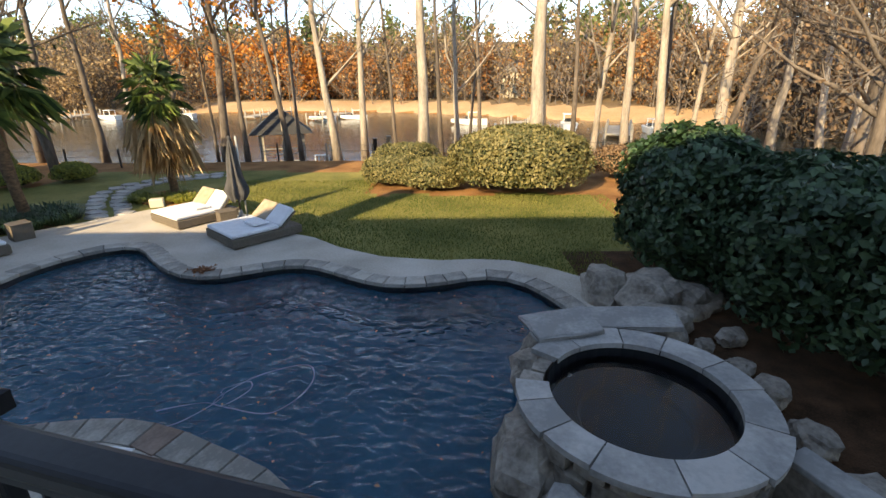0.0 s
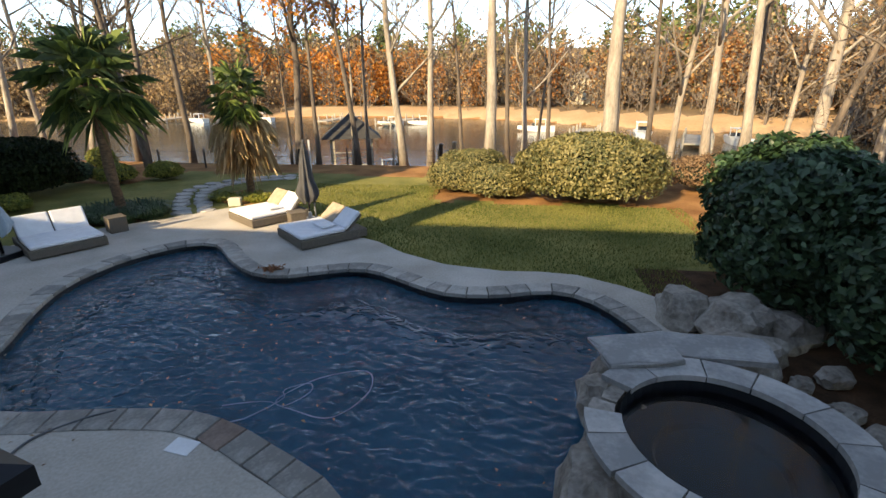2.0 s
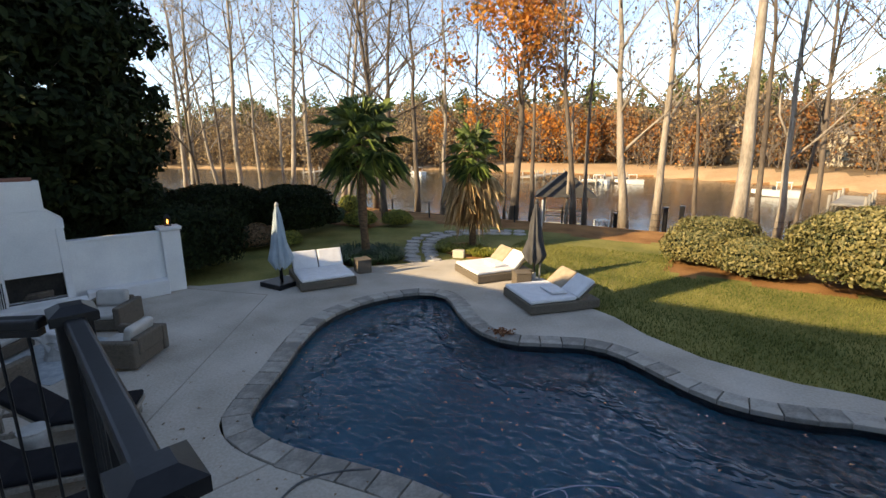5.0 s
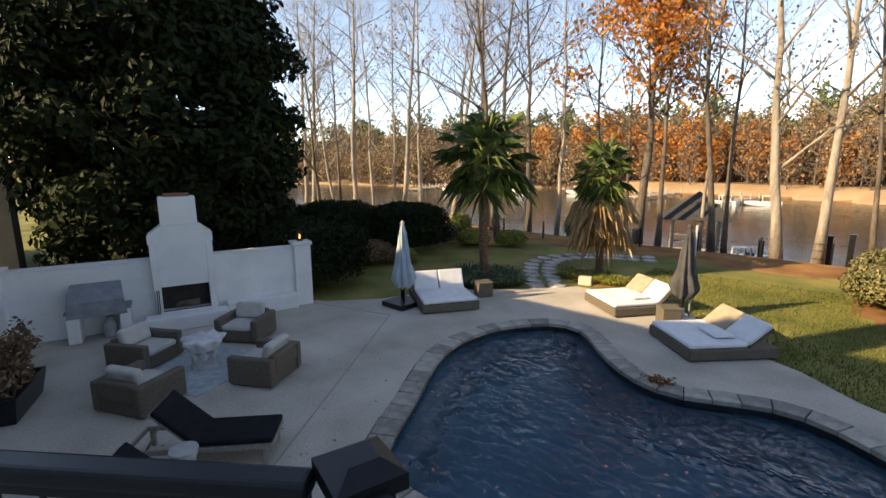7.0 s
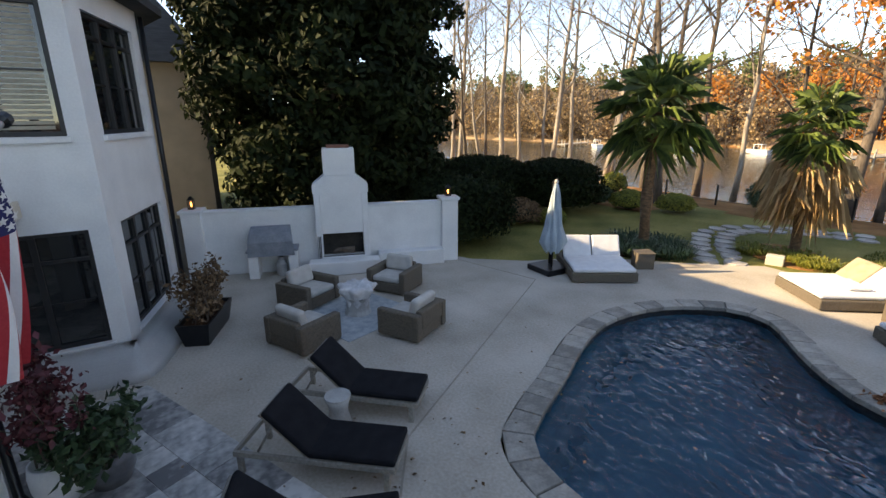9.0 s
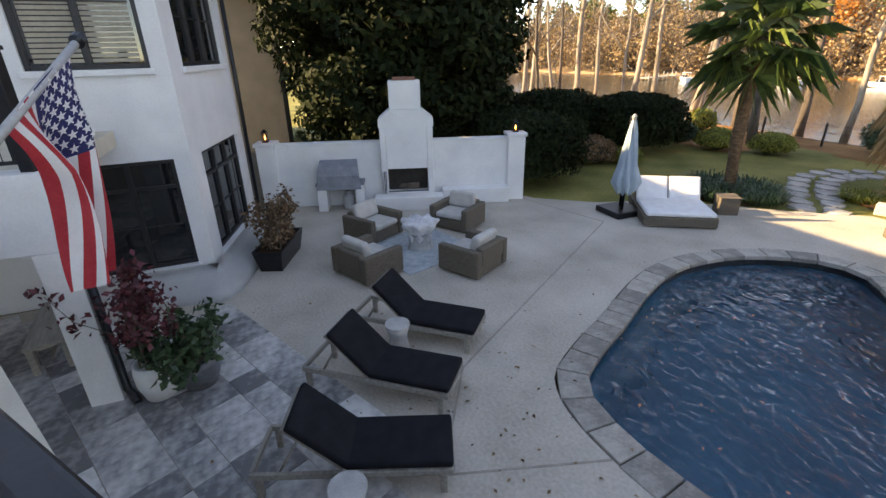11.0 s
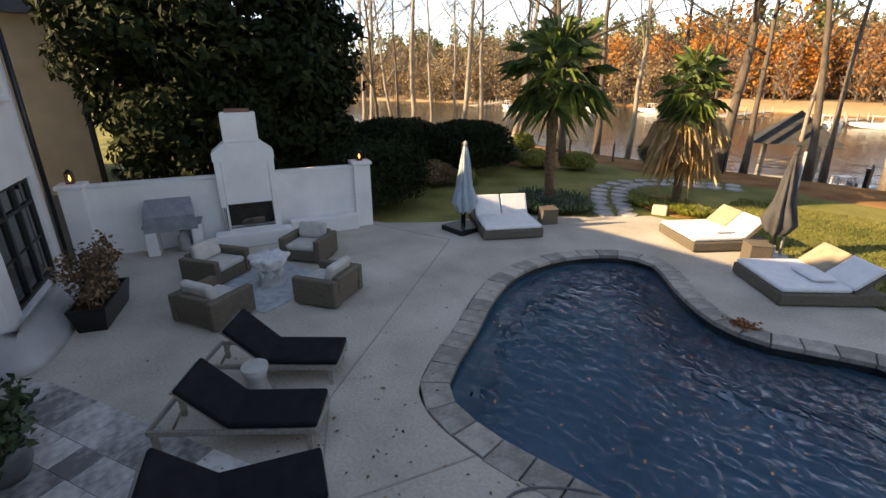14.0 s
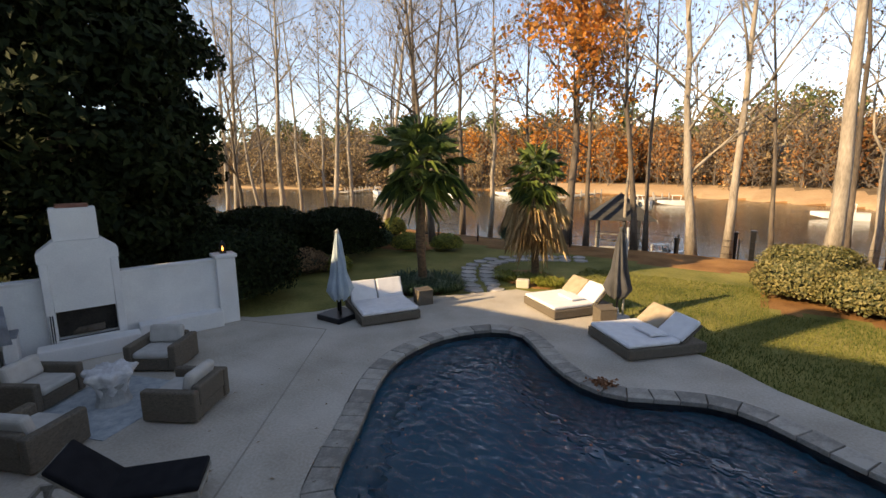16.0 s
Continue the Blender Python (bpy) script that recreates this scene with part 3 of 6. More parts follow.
BAL_Z, RAIL_Z = 2.60, 3.60
BAL = [(5.0, -0.90), (3.0, -0.35), (-3.66, 1.50), (-5.01, 0.52), (-8.2, -1.30), (-8.2, -4.4), (5.0, -4.4)]
bal = slab_with_holes("balcony_floor", np.array(BAL), [], BAL_Z - 0.30, BAL_Z, M_BEIGE)
tagged(bal, "beige-trimmed balcony floor along the house", "balcony", kind="structure")


def railing(name, a, b, z0, z1, label):
    """Black railing span: flat-topped handrail, bottom rail, thin balusters and a stouter one here and there."""
    a, b = Vector((*a, 0)), Vector((*b, 0))
    L = (b - a).length
    t = thing(name, pose(a.x, a.y, 0, 0, 0, math.degrees(math.atan2(b.y - a.y, b.x - a.x))), label, "railing", "balcony railings")
    part("handrail", box(0.05, -0.034, z1 - 0.045, L - 0.05, 0.034, z1, 0.014, seg=3), M_BLACK, t)
    part("under_rail", box(0.06, -0.02, z1 - 0.07, L - 0.06, 0.02, z1 - 0.045), M_BLACK, t)
    part("bottom_rail", box(0.06, -0.02, z0 + 0.08, L - 0.06, 0.02, z0 + 0.12), M_BLACK, t)
    n = int(L / 0.105)
    for i in range(1, n):
        stout = i % 5 == 0
        x = i * L / n
        if stout:
            part("stout_baluster", box(x - 0.018, -0.018, z0 + 0.12, x + 0.018, 0.018, z1 - 0.07), M_BLACK, t)
        else:
            part("baluster", lathe([(0.006, z0 + 0.12), (0.006, z1 - 0.07)], 6, Matrix.Translation((x, 0, 0))), M_BLACK, t)
    return t


def rail_post(p, z0, z1, w=0.11):
    t = thing("railing_post", pose(p[0], p[1], z0, 0, 0, -15), "black square railing post with pyramid cap", "post", "balcony railings")
    part("shaft", box(-w / 2, -w / 2, 0, w / 2, w / 2, z1 - z0, 0.006), M_BLACK, t)
    bm = bmesh.new()
    c = w / 2 + 0.018
    lo = [bm.verts.new((sx * c, sy * c, z)) for z in (z1 - z0, z1 - z0 + 0.035) for sx, sy in ((-1, -1), (1, -1), (1, 1), (-1, 1))]
    tip = [bm.verts.new((sx * c * 0.45, sy * c * 0.45, z1 - z0 + 0.06)) for sx, sy in ((-1, -1), (1, -1), (1, 1), (-1, 1))]
    lo += tip
    for r in (0, 4):
        for i in range(4):
            bm.faces.new((lo[r + i], lo[r + (i + 1) % 4], lo[r + 4 + (i + 1) % 4], lo[r + 4 + i]))
    bm.faces.new(lo[3::-1]); bm.faces.new(tip)
    part("cap", bm, M_BLACK, t)
    return t


POSTS = [(3.6, -0.615), (2.1, -0.20), (0.6, 0.21), (-0.82, 0.602), (-2.43, 1.045), (-3.60, 1.365), (-5.9, -0.42)]
for p in POSTS:
    rail_post(p, BAL_Z, RAIL_Z - 0.02)
for a, b in zip(POSTS, POSTS[1:]):
    a = (-3.62, 1.325) if b == POSTS[-1] else a
    railing("balcony_railing", a, b, BAL_Z, RAIL_Z, "black metal balcony railing with thin vertical bars")

# ---- large planting ----
def shrub(name, centre, radii, n, size, material, seed, label, category="shrub", group="", box_like=0.0, heart=M_SOIL, lump=0.18, base_cut=True):
    """A clipped or natural shrub: a heart coloured dark as inner shade, stems and a shell of single leaves with an
    uneven outline.
    """
    rng = np.random.default_rng(seed)
    t = thing(name, pose(centre[0], centre[1], centre[2]), label, category, group)
    d = rng.normal(0, 1, (n, 3)); d /= np.linalg.norm(d, axis=1)[:, None]
    d[:, 2] = np.where(d[:, 2] < -0.55, -d[:, 2], d[:, 2])
    if box_like:
        m = np.abs(d).max(1)[:, None]
        d2 = d / m
        shape = d * (1 - box_like) + d2 * box_like
    else:
        shape = d
    k = np.array([1 + lump * noise.noise(Vector(v) * 2.3 + Vector((seed, 0, 0))) + lump * 0.7 * noise.noise(Vector(v) * 6 + Vector((0, seed, 0))) for v in d])
    r = k * rng.uniform(0.80, 1.03, n)
    pts = shape * r[:, None] * np.array(radii)
    pts[:, 2] += radii[2] * 0.92
    pts = pts[pts[:, 2] > 0.03]
    nn = d[: len(pts)]
    nn = pts - np.array([0, 0, radii[2] * 0.9]); nn /= np.linalg.norm(nn, axis=1)[:, None]
    leaf_cloud("foliage", pts, nn, size, material, t, rng)
    # solid core behind the leaves; its dark colour stands for inner shade
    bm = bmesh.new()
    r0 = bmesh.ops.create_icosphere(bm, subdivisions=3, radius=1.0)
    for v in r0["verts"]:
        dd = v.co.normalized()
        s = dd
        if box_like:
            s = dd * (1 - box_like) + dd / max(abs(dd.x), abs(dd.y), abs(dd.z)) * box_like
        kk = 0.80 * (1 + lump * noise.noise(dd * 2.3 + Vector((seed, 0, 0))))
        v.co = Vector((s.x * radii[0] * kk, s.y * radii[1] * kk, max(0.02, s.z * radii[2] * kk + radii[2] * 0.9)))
    part("heart", bm, heart, t, "solid dark core, coloured as the shade inside the shrub")
    return t


# near-black green: shade between the leaves, put into the colour
M_HEART = mat("inner_shade_tone", (0.010, 0.016, 0.008), (0.03, 0.04, 0.018), 0.95, scale=3, fine=25, bump=0.8, depth=0.05)
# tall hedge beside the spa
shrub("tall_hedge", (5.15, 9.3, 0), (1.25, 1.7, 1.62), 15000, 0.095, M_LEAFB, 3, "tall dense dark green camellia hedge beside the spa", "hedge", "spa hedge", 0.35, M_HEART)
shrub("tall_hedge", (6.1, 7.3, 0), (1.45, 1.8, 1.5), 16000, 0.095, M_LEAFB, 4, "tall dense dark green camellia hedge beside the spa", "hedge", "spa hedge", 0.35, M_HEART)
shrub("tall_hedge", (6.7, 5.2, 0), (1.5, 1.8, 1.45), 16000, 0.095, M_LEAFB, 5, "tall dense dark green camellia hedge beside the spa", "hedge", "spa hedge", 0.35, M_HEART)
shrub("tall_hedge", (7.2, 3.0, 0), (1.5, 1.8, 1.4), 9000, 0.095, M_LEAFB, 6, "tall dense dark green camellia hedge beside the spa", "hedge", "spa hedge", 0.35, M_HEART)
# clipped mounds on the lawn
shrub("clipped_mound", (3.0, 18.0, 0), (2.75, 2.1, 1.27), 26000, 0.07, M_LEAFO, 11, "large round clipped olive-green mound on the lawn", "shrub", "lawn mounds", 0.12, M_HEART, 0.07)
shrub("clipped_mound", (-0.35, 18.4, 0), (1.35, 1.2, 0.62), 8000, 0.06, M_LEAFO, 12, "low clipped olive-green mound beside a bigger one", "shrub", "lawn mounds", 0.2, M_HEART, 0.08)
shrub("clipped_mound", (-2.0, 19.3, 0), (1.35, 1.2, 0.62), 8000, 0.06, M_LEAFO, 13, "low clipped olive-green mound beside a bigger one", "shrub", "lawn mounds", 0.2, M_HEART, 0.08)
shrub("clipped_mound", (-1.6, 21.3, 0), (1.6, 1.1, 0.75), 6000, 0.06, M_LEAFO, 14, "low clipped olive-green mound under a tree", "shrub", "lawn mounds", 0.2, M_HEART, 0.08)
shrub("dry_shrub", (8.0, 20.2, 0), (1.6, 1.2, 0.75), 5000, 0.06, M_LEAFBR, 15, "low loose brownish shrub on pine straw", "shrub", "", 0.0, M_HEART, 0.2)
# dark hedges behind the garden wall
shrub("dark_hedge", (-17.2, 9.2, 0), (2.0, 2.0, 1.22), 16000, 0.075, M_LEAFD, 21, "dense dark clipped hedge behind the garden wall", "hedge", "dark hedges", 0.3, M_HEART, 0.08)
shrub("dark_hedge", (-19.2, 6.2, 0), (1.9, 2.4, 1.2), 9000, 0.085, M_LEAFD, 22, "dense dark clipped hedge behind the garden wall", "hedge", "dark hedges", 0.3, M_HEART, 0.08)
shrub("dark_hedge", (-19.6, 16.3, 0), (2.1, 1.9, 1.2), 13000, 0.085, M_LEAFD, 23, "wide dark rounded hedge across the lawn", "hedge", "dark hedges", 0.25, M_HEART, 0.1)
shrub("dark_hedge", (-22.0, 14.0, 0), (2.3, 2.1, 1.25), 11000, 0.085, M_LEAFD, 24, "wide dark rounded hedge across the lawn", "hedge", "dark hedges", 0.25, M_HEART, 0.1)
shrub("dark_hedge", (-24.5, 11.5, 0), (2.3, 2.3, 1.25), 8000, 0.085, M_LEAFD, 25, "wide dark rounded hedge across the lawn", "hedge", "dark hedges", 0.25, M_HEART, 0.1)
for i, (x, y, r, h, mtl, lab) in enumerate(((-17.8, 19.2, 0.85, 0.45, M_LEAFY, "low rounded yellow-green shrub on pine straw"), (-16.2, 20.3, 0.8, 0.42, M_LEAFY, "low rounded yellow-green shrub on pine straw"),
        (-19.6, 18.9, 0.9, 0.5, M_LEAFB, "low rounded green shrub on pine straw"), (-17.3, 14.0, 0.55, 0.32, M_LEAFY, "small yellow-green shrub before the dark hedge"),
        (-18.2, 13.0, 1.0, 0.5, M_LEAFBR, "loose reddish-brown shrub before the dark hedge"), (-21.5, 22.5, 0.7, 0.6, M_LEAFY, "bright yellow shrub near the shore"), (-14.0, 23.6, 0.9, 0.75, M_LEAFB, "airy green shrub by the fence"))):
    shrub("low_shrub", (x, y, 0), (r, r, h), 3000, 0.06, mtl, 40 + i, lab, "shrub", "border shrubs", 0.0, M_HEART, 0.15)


# ---- trees ----
def grow(rng, height, girth, spread, levels, clear, twig=1.0, lean=(0, 0), sides=7):
    """Trunk and limbs of a tree that stands at the origin: lists for the trunk and for the limbs, and the twig tips."""
    tv, tf, lv, lf, tips = [], [], [], [], []
    n = 9
    trunk, p = [], Vector((0, 0, -0.15))
    drift = Vector((rng.normal(0, 0.03) + lean[0], rng.normal(0, 0.03) + lean[1], 0))
    for i in range(n + 1):
        trunk.append(p.copy())
        p = p + Vector((drift.x + rng.normal(0, 0.035), drift.y + rng.normal(0, 0.035), 1)) * ((height + 0.15) / n)
    rad = [girth * (1 - 0.86 * (i / n) ** 0.9) * (1.25 if i == 0 else 1) for i in range(n + 1)]
    tube_arrays(trunk, rad, sides + 2, tv, tf)

    def limb(start, way, length, r, level):
        k = 4 if level < 2 else (3 if level < 3 else 2)
        pts, q, w = [start], start.copy(), way.copy()
        for i in range(k):
            w = (w + Vector((rng.normal(0, 0.16), rng.normal(0, 0.16), rng.normal(0.05, 0.12)))).normalized()
            q = q + w * length / k
            pts.append(q.copy())
        tube_arrays(pts, [max(r * (1 - 0.8 * i / k), 0.006) for i in range(k + 1)], 5 if level < 2 else 3, lv, lf)
        tips.extend(pts[1:] if level >= levels - 1 else pts[-1:])
        if level < levels:
            m = int((4 if level < 3 else 2) * twig) + 1
            for j in range(m):
                s = (j + 1) / m
                at = pts[min(int(s * k), k - 1)].lerp(pts[min(int(s * k) + 1, k)], s * k % 1)
                side = Vector((rng.normal(), rng.normal(), rng.normal(0.25, 0.5))).normalized()
                limb(at, (w * 0.9 + side * 0.85).normalized(), length * rng.uniform(0.38, 0.62), r * 0.5 * (1.1 - 0.5 * s), level + 1)

    count = int(13 * twig) + 3
    for j in range(count):
        s = clear + (1 - clear) * (j + 0.6) / count
        i = min(int(s * n), n - 1)
        at = trunk[i].lerp(trunk[i + 1], s * n % 1)
        a = j * 2.4 + rng.normal(0, 0.4)
        up = rng.uniform(0.55, 1.35)
        limb(at, Vector((math.cos(a), math.sin(a), up)).normalized(), spread * (1.15 - 0.75 * (s - clear) / (1 - clear)) * rng.uniform(0.7, 1.15), rad[i] * 0.5, 1)
    return tv, tf, lv, lf, tips


def bare_tree(x, y, height, girth, spread, seed, label, bark=M_BARK, clear=0.35, leaf=None, leaf_n=0, leaf_size=0.14, lean=(0, 0), twig=1.0, z=None, levels=4):
    rng = np.random.default_rng(seed)
    tv, tf, lv, lf, tips = grow(rng, height, girth, spread, levels, clear, twig, lean)
    t = thing("tree", pose(x, y, ground_height(x, y) if z is None else z, 0, 0, seed * 47 % 360), label, "tree", "shore trees")
    raw("trunk", tv, tf, bark, t, smooth=True)
    raw("branchwork", lv, lf, bark, t, smooth=True)
    if leaf is not None:
        tp = np.array(tips)
        pts = tp[rng.integers(0, len(tp), leaf_n)] + rng.normal(0, 0.22, (leaf_n, 3))
        leaf_cloud("foliage", pts, rng.normal(0, 1, (leaf_n, 3)), leaf_size, leaf, t, rng)
    return t


PALE, DARK = "tall bare tree with pale sunlit bark", "tall bare tree with dark slender trunk"
bare_tree(-0.95, 23.2, 19, 0.30, 3.6, 1, "tall straight pale-barked tree rising behind the mounds", clear=0.55)
bare_tree(4.6, 24.4, 21, 0.42, 3.8, 2, "thick straight pale-barked tree rising behind the large mound", clear=0.6)
TREES = [(-5.85, 26.3, 17, 0.24, 0), (-4.4, 26.7, 17, 0.22, 0), (-8.4, 25.8, 16, 0.17, 1), (-8.0, 26.6, 15, 0.13, 1), (-18.0, 21.6, 17, 0.18, 1), (-20.4, 24.4, 16, 0.20, 1), (-21.9, 25.6, 17, 0.22, 1),
         (-19.3, 26.8, 17, 0.2, 1), (-24.5, 25.0, 18, 0.2, 0), (-27.5, 23.2, 18, 0.2, 0), (-28.5, 26.0, 17, 0.18, 0), (-31.5, 22.0, 18, 0.22, 0), (-34.0, 20.0, 17, 0.2, 0), (-30.5, 18.5, 12, 0.14, 1),
         (-37.5, 21.5, 18, 0.2, 0), (0.0, 26.9, 16, 0.15, 1), (0.8, 26.8, 16, 0.17, 0), (2.3, 27.5, 15, 0.14, 1), (5.3, 26.0, 18, 0.17, 1), (7.4, 27.0, 17, 0.16, 1), (8.9, 27.8, 17, 0.2, 0), (10.0, 25.8, 19, 0.24, 0),
         (11.3, 24.6, 19, 0.26, 0), (12.3, 27.3, 18, 0.22, 1), (13.6, 23.8, 20, 0.30, 0), (15.6, 26.5, 18, 0.2, 1), (17.0, 24.4, 18, 0.22, 0), (19.2, 27.3, 18, 0.2, 1), (21.6, 25.0, 18, 0.22, 0), (24.4, 27.0, 17, 0.2, 1), (-2.6, 27.4, 15, 0.12, 1), (6.2, 28.5, 16, 0.13, 1),
         (-15.2, 27.6, 16, 0.13, 1), (-16.6, 25.6, 17, 0.14, 0), (-23.2, 27.8, 16, 0.13, 0), (-26.0, 27.4, 17, 0.15, 0), (-29.8, 24.6, 16, 0.12, 0), (-33.0, 25.0, 17, 0.15, 0), (-36.0, 24.0, 16, 0.14, 1),
         (-40.5, 18.5, 17, 0.18, 0), (-39.0, 25.5, 16, 0.16, 0), (-13.6, 28.4, 14, 0.10, 1), (-9.6, 28.6, 15, 0.11, 0), (1.6, 28.8, 15, 0.11, 1), (14.6, 28.0, 17, 0.16, 0), (18.2, 22.4, 17, 0.18, 0), (20.2, 23.0, 16, 0.15, 1)]
for i, (x, y, h, g, d) in enumerate(TREES):
    bare_tree(x, y, h, g, 4.6 + (i % 3) * 0.8, 100 + i, DARK if d else PALE, M_DBARK if d else M_BARK, 0.20 + (i % 4) * 0.08, lean=((i % 5 - 2) * 0.035, (i % 3 - 1) * 0.015), twig=0.9, leaf=M_LEAFBR if i % 3 == 0 else None, leaf_n=350, leaf_size=0.10)
bare_tree(-12.1, 26.3, 17, 0.26, 4.4, 3, "tall tree with thinning orange autumn leaves", M_DBARK, 0.33, M_LEAFR, 5200, 0.17, twig=1.2)
bare_tree(-11.2, 26.9, 13, 0.16, 3.0, 5, "slender tree with orange autumn leaves", M_DBARK, 0.4, M_LEAFR, 1500, 0.16)
# twiggy tree whose branches reach over the spa hedge
bare_tree(12.5, 13.5, 10, 0.22, 5.2, 8, "wide twiggy tree with brown seed heads by the hedge", M_DBARK, 0.25, M_LEAFBR, 2500, 0.09, twig=1.4)
bare_tree(15.5, 17.5, 12, 0.24, 5.0, 9, "wide twiggy tree with brown leaves", M_DBARK, 0.2, M_LEAFBR, 2500, 0.1, twig=1.3)


def magnolia(x, y, h, r, seed, n):
    rng = np.random.default_rng(seed)
    t = thing("magnolia_tree", pose(x, y, 0), "huge dense dark evergreen magnolia behind the garden wall", "tree")
    tv, tf, lv, lf, tips = grow(rng, h * 0.95, 0.3, r * 0.95, 2, 0.14, 1.8)
    raw("trunk", tv, tf, M_DBARK, t, smooth=True)
    raw("branchwork", lv, lf, M_DBARK, t, smooth=True)
    cl = 520
    s = rng.uniform(0.10, 1.0, cl)
    ang = rng.uniform(0, math.tau, cl)
    prof = r * np.sin(np.clip(s * 1.1 + 0.15, 0, 1.25) * math.pi * 0.8) ** 0.7
    rr = prof * np.sqrt(rng.uniform(0.25, 1.0, cl))
    c = np.stack([rr * np.cos(ang), rr * np.sin(ang), s * h], 1)
    pick = rng.integers(0, cl, n)
    off = rng.normal(0, 1, (n, 3)); off /= np.linalg.norm(off, axis=1)[:, None]
    pts = c[pick] + off * (rng.uniform(0.45, 1.0, n) ** 0.5)[:, None] * np.array([0.95, 0.95, 0.5])
    nn = off + 0.6 * pts / np.linalg.norm(pts, axis=1)[:, None]
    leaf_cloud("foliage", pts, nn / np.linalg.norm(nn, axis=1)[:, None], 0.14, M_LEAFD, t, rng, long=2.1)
    return t


magnolia(-20.9, 6.3, 13.5, 4.2, 31, 76000)
magnolia(-27.0, 6.4, 13.0, 3.6, 32, 26000)


def palm(x, y, height, girth, fronds, radius, dry, seed, label):
    rng = np.random.default_rng(seed)
    t = thing("palm_tree", pose(x, y, 0), label, "palm tree", "fan palms")
    pts = [(0.05 * math.sin(i), 0.05 * math.cos(i * 1.3), height * i / 8 - 0.1) for i in range(9)]
    tube("trunk", pts, [girth * (1.15 if i == 0 else 1 + 0.12 * (i % 2)) * (1 + 0.25 * (i / 8)) for i in range(9)], M_PALMBARK, t, 12)

    def fan(origin, way, size, droop, V, F):
        way = Vector(way).normalized()
        side = way.cross(Vector((0, 0, 1))).normalized()
        nrm = side.cross(way).normalized()
        stalk = [Vector(origin), Vector(origin) + way * size * 0.28, Vector(origin) + way * size * 0.55 - Vector((0, 0, droop * size * 0.10))]
        tube_arrays(stalk, [0.018, 0.013, 0.010], 4, V, F)
        hub = stalk[-1]
        for k in range(18):
            a = radians(-125 + 250 * k / 17) + rng.normal(0, 0.05)
            d = (way * math.cos(a) + side * math.sin(a)).normalized()
            ln = size * rng.uniform(0.62, 0.80) * (1 - 0.27 * abs(math.sin(a / 2)))
            w = d.cross(nrm).normalized() * 0.012
            m1 = hub + d * ln * 0.55 + nrm * 0.03
            e = hub + d * ln - Vector((0, 0, droop * ln * rng.uniform(0.3, 0.75)))
            b = len(V)
            V.extend([hub, m1 - w + nrm * 0.01, e, m1 + w + nrm * 0.01])
            F.extend([(b, b + 1, b + 2), (b, b + 2, b + 3)])
    top = Vector((0, 0, height))
    for i in range(fronds):
        V, F = [], []
        a = i * 2.4
        el = 1.40 - 2.35 * (i / fronds) ** 0.9 + rng.normal(0, 0.12)
        fan(top + Vector((0, 0, 0.2 - 0.5 * i / fronds)), (math.cos(a) * math.cos(el), math.sin(a) * math.cos(el), math.sin(el)), radius * rng.uniform(0.85, 1.1), 0.6, V, F)
        raw("frond", V, F, M_PALM, t)
    for i in range(dry):
        V, F = [], []
        a, el = i * 2.4 + 0.7, -0.25 - 0.9 * rng.random()
        fan(top - Vector((0, 0, 0.35 + 1.35 * i / dry)), (math.cos(a) * math.cos(el), math.sin(a) * math.cos(el), math.sin(el)), radius * rng.uniform(0.8, 1.15), 1.6, V, F)
        raw("dry_frond", V, F, M_DRYPALM, t, "hanging straw-coloured dead frond")
    return t


palm(-13.05, 13.95, 4.45, 0.14, 34, 1.6, 0, 51, "green fan palm with a dark shaggy trunk beside the deck")
palm(-10.2, 17.3, 3.9, 0.13, 24, 1.05, 46, 52, "fan palm with a skirt of dead straw-coloured fronds")

# ---- far shore: woods, houses, docks, boats ----
def far_woods(name, count, x_range, y0, depth, seed, label, leaf, leaf_n, leaf_size, h_range, bark):
    rng = np.random.default_rng(seed)
    protos = [grow(np.random.default_rng(seed * 10 + k), 1.0, 0.014, 0.32, 2, 0.10, 0.9, sides=4) for k in range(4)]
    V, F, tips = [], [], []
    for i in range(count):
        tv, tf, lv, lf, tp = protos[i % 4]
        x, y = rng.uniform(*x_range), y0 + depth * rng.random()
        far = 84 - 0.10 * x - 0.010 * max(x + 20, 0) ** 2 * (1 if x < 40 else 0.5)
        y += max(far, 54) if x > -60 else 84 + 0.25 * (x + 60)
        h, a = rng.uniform(*h_range), rng.uniform(0, 6.28)
        z, c, s = ground_height(x, y), math.cos(a) * h, math.sin(a) * h
        for v, f in ((tv, tf), (lv, lf)):
            b = len(V)
            V.extend((x + c * p.x - s * p.y, y + s * p.x + c * p.y, z + h * p.z) for p in v)
            F.extend(tuple(b + k for k in q) for q in f)
        tips.extend((x + c * p.x - s * p.y, y + s * p.x + c * p.y, z + h * p.z) for p in tp)
    t = thing(name, pose(0, 0, 0), label, "woods", kind="stuff")
    raw("trunks_and_limbs", V, F, bark, t)
    tagged(t.children[-1], kind="stuff")
    if leaf is not None:
        tp = np.array(tips)
        pts = tp[rng.integers(0, len(tp), leaf_n)] + rng.normal(0, 0.7, (leaf_n, 3))
        tagged(leaf_cloud("foliage", pts, rng.normal(0, 1, (leaf_n, 3)), leaf_size, leaf, t, rng, long=1.3), kind="stuff")
    return t


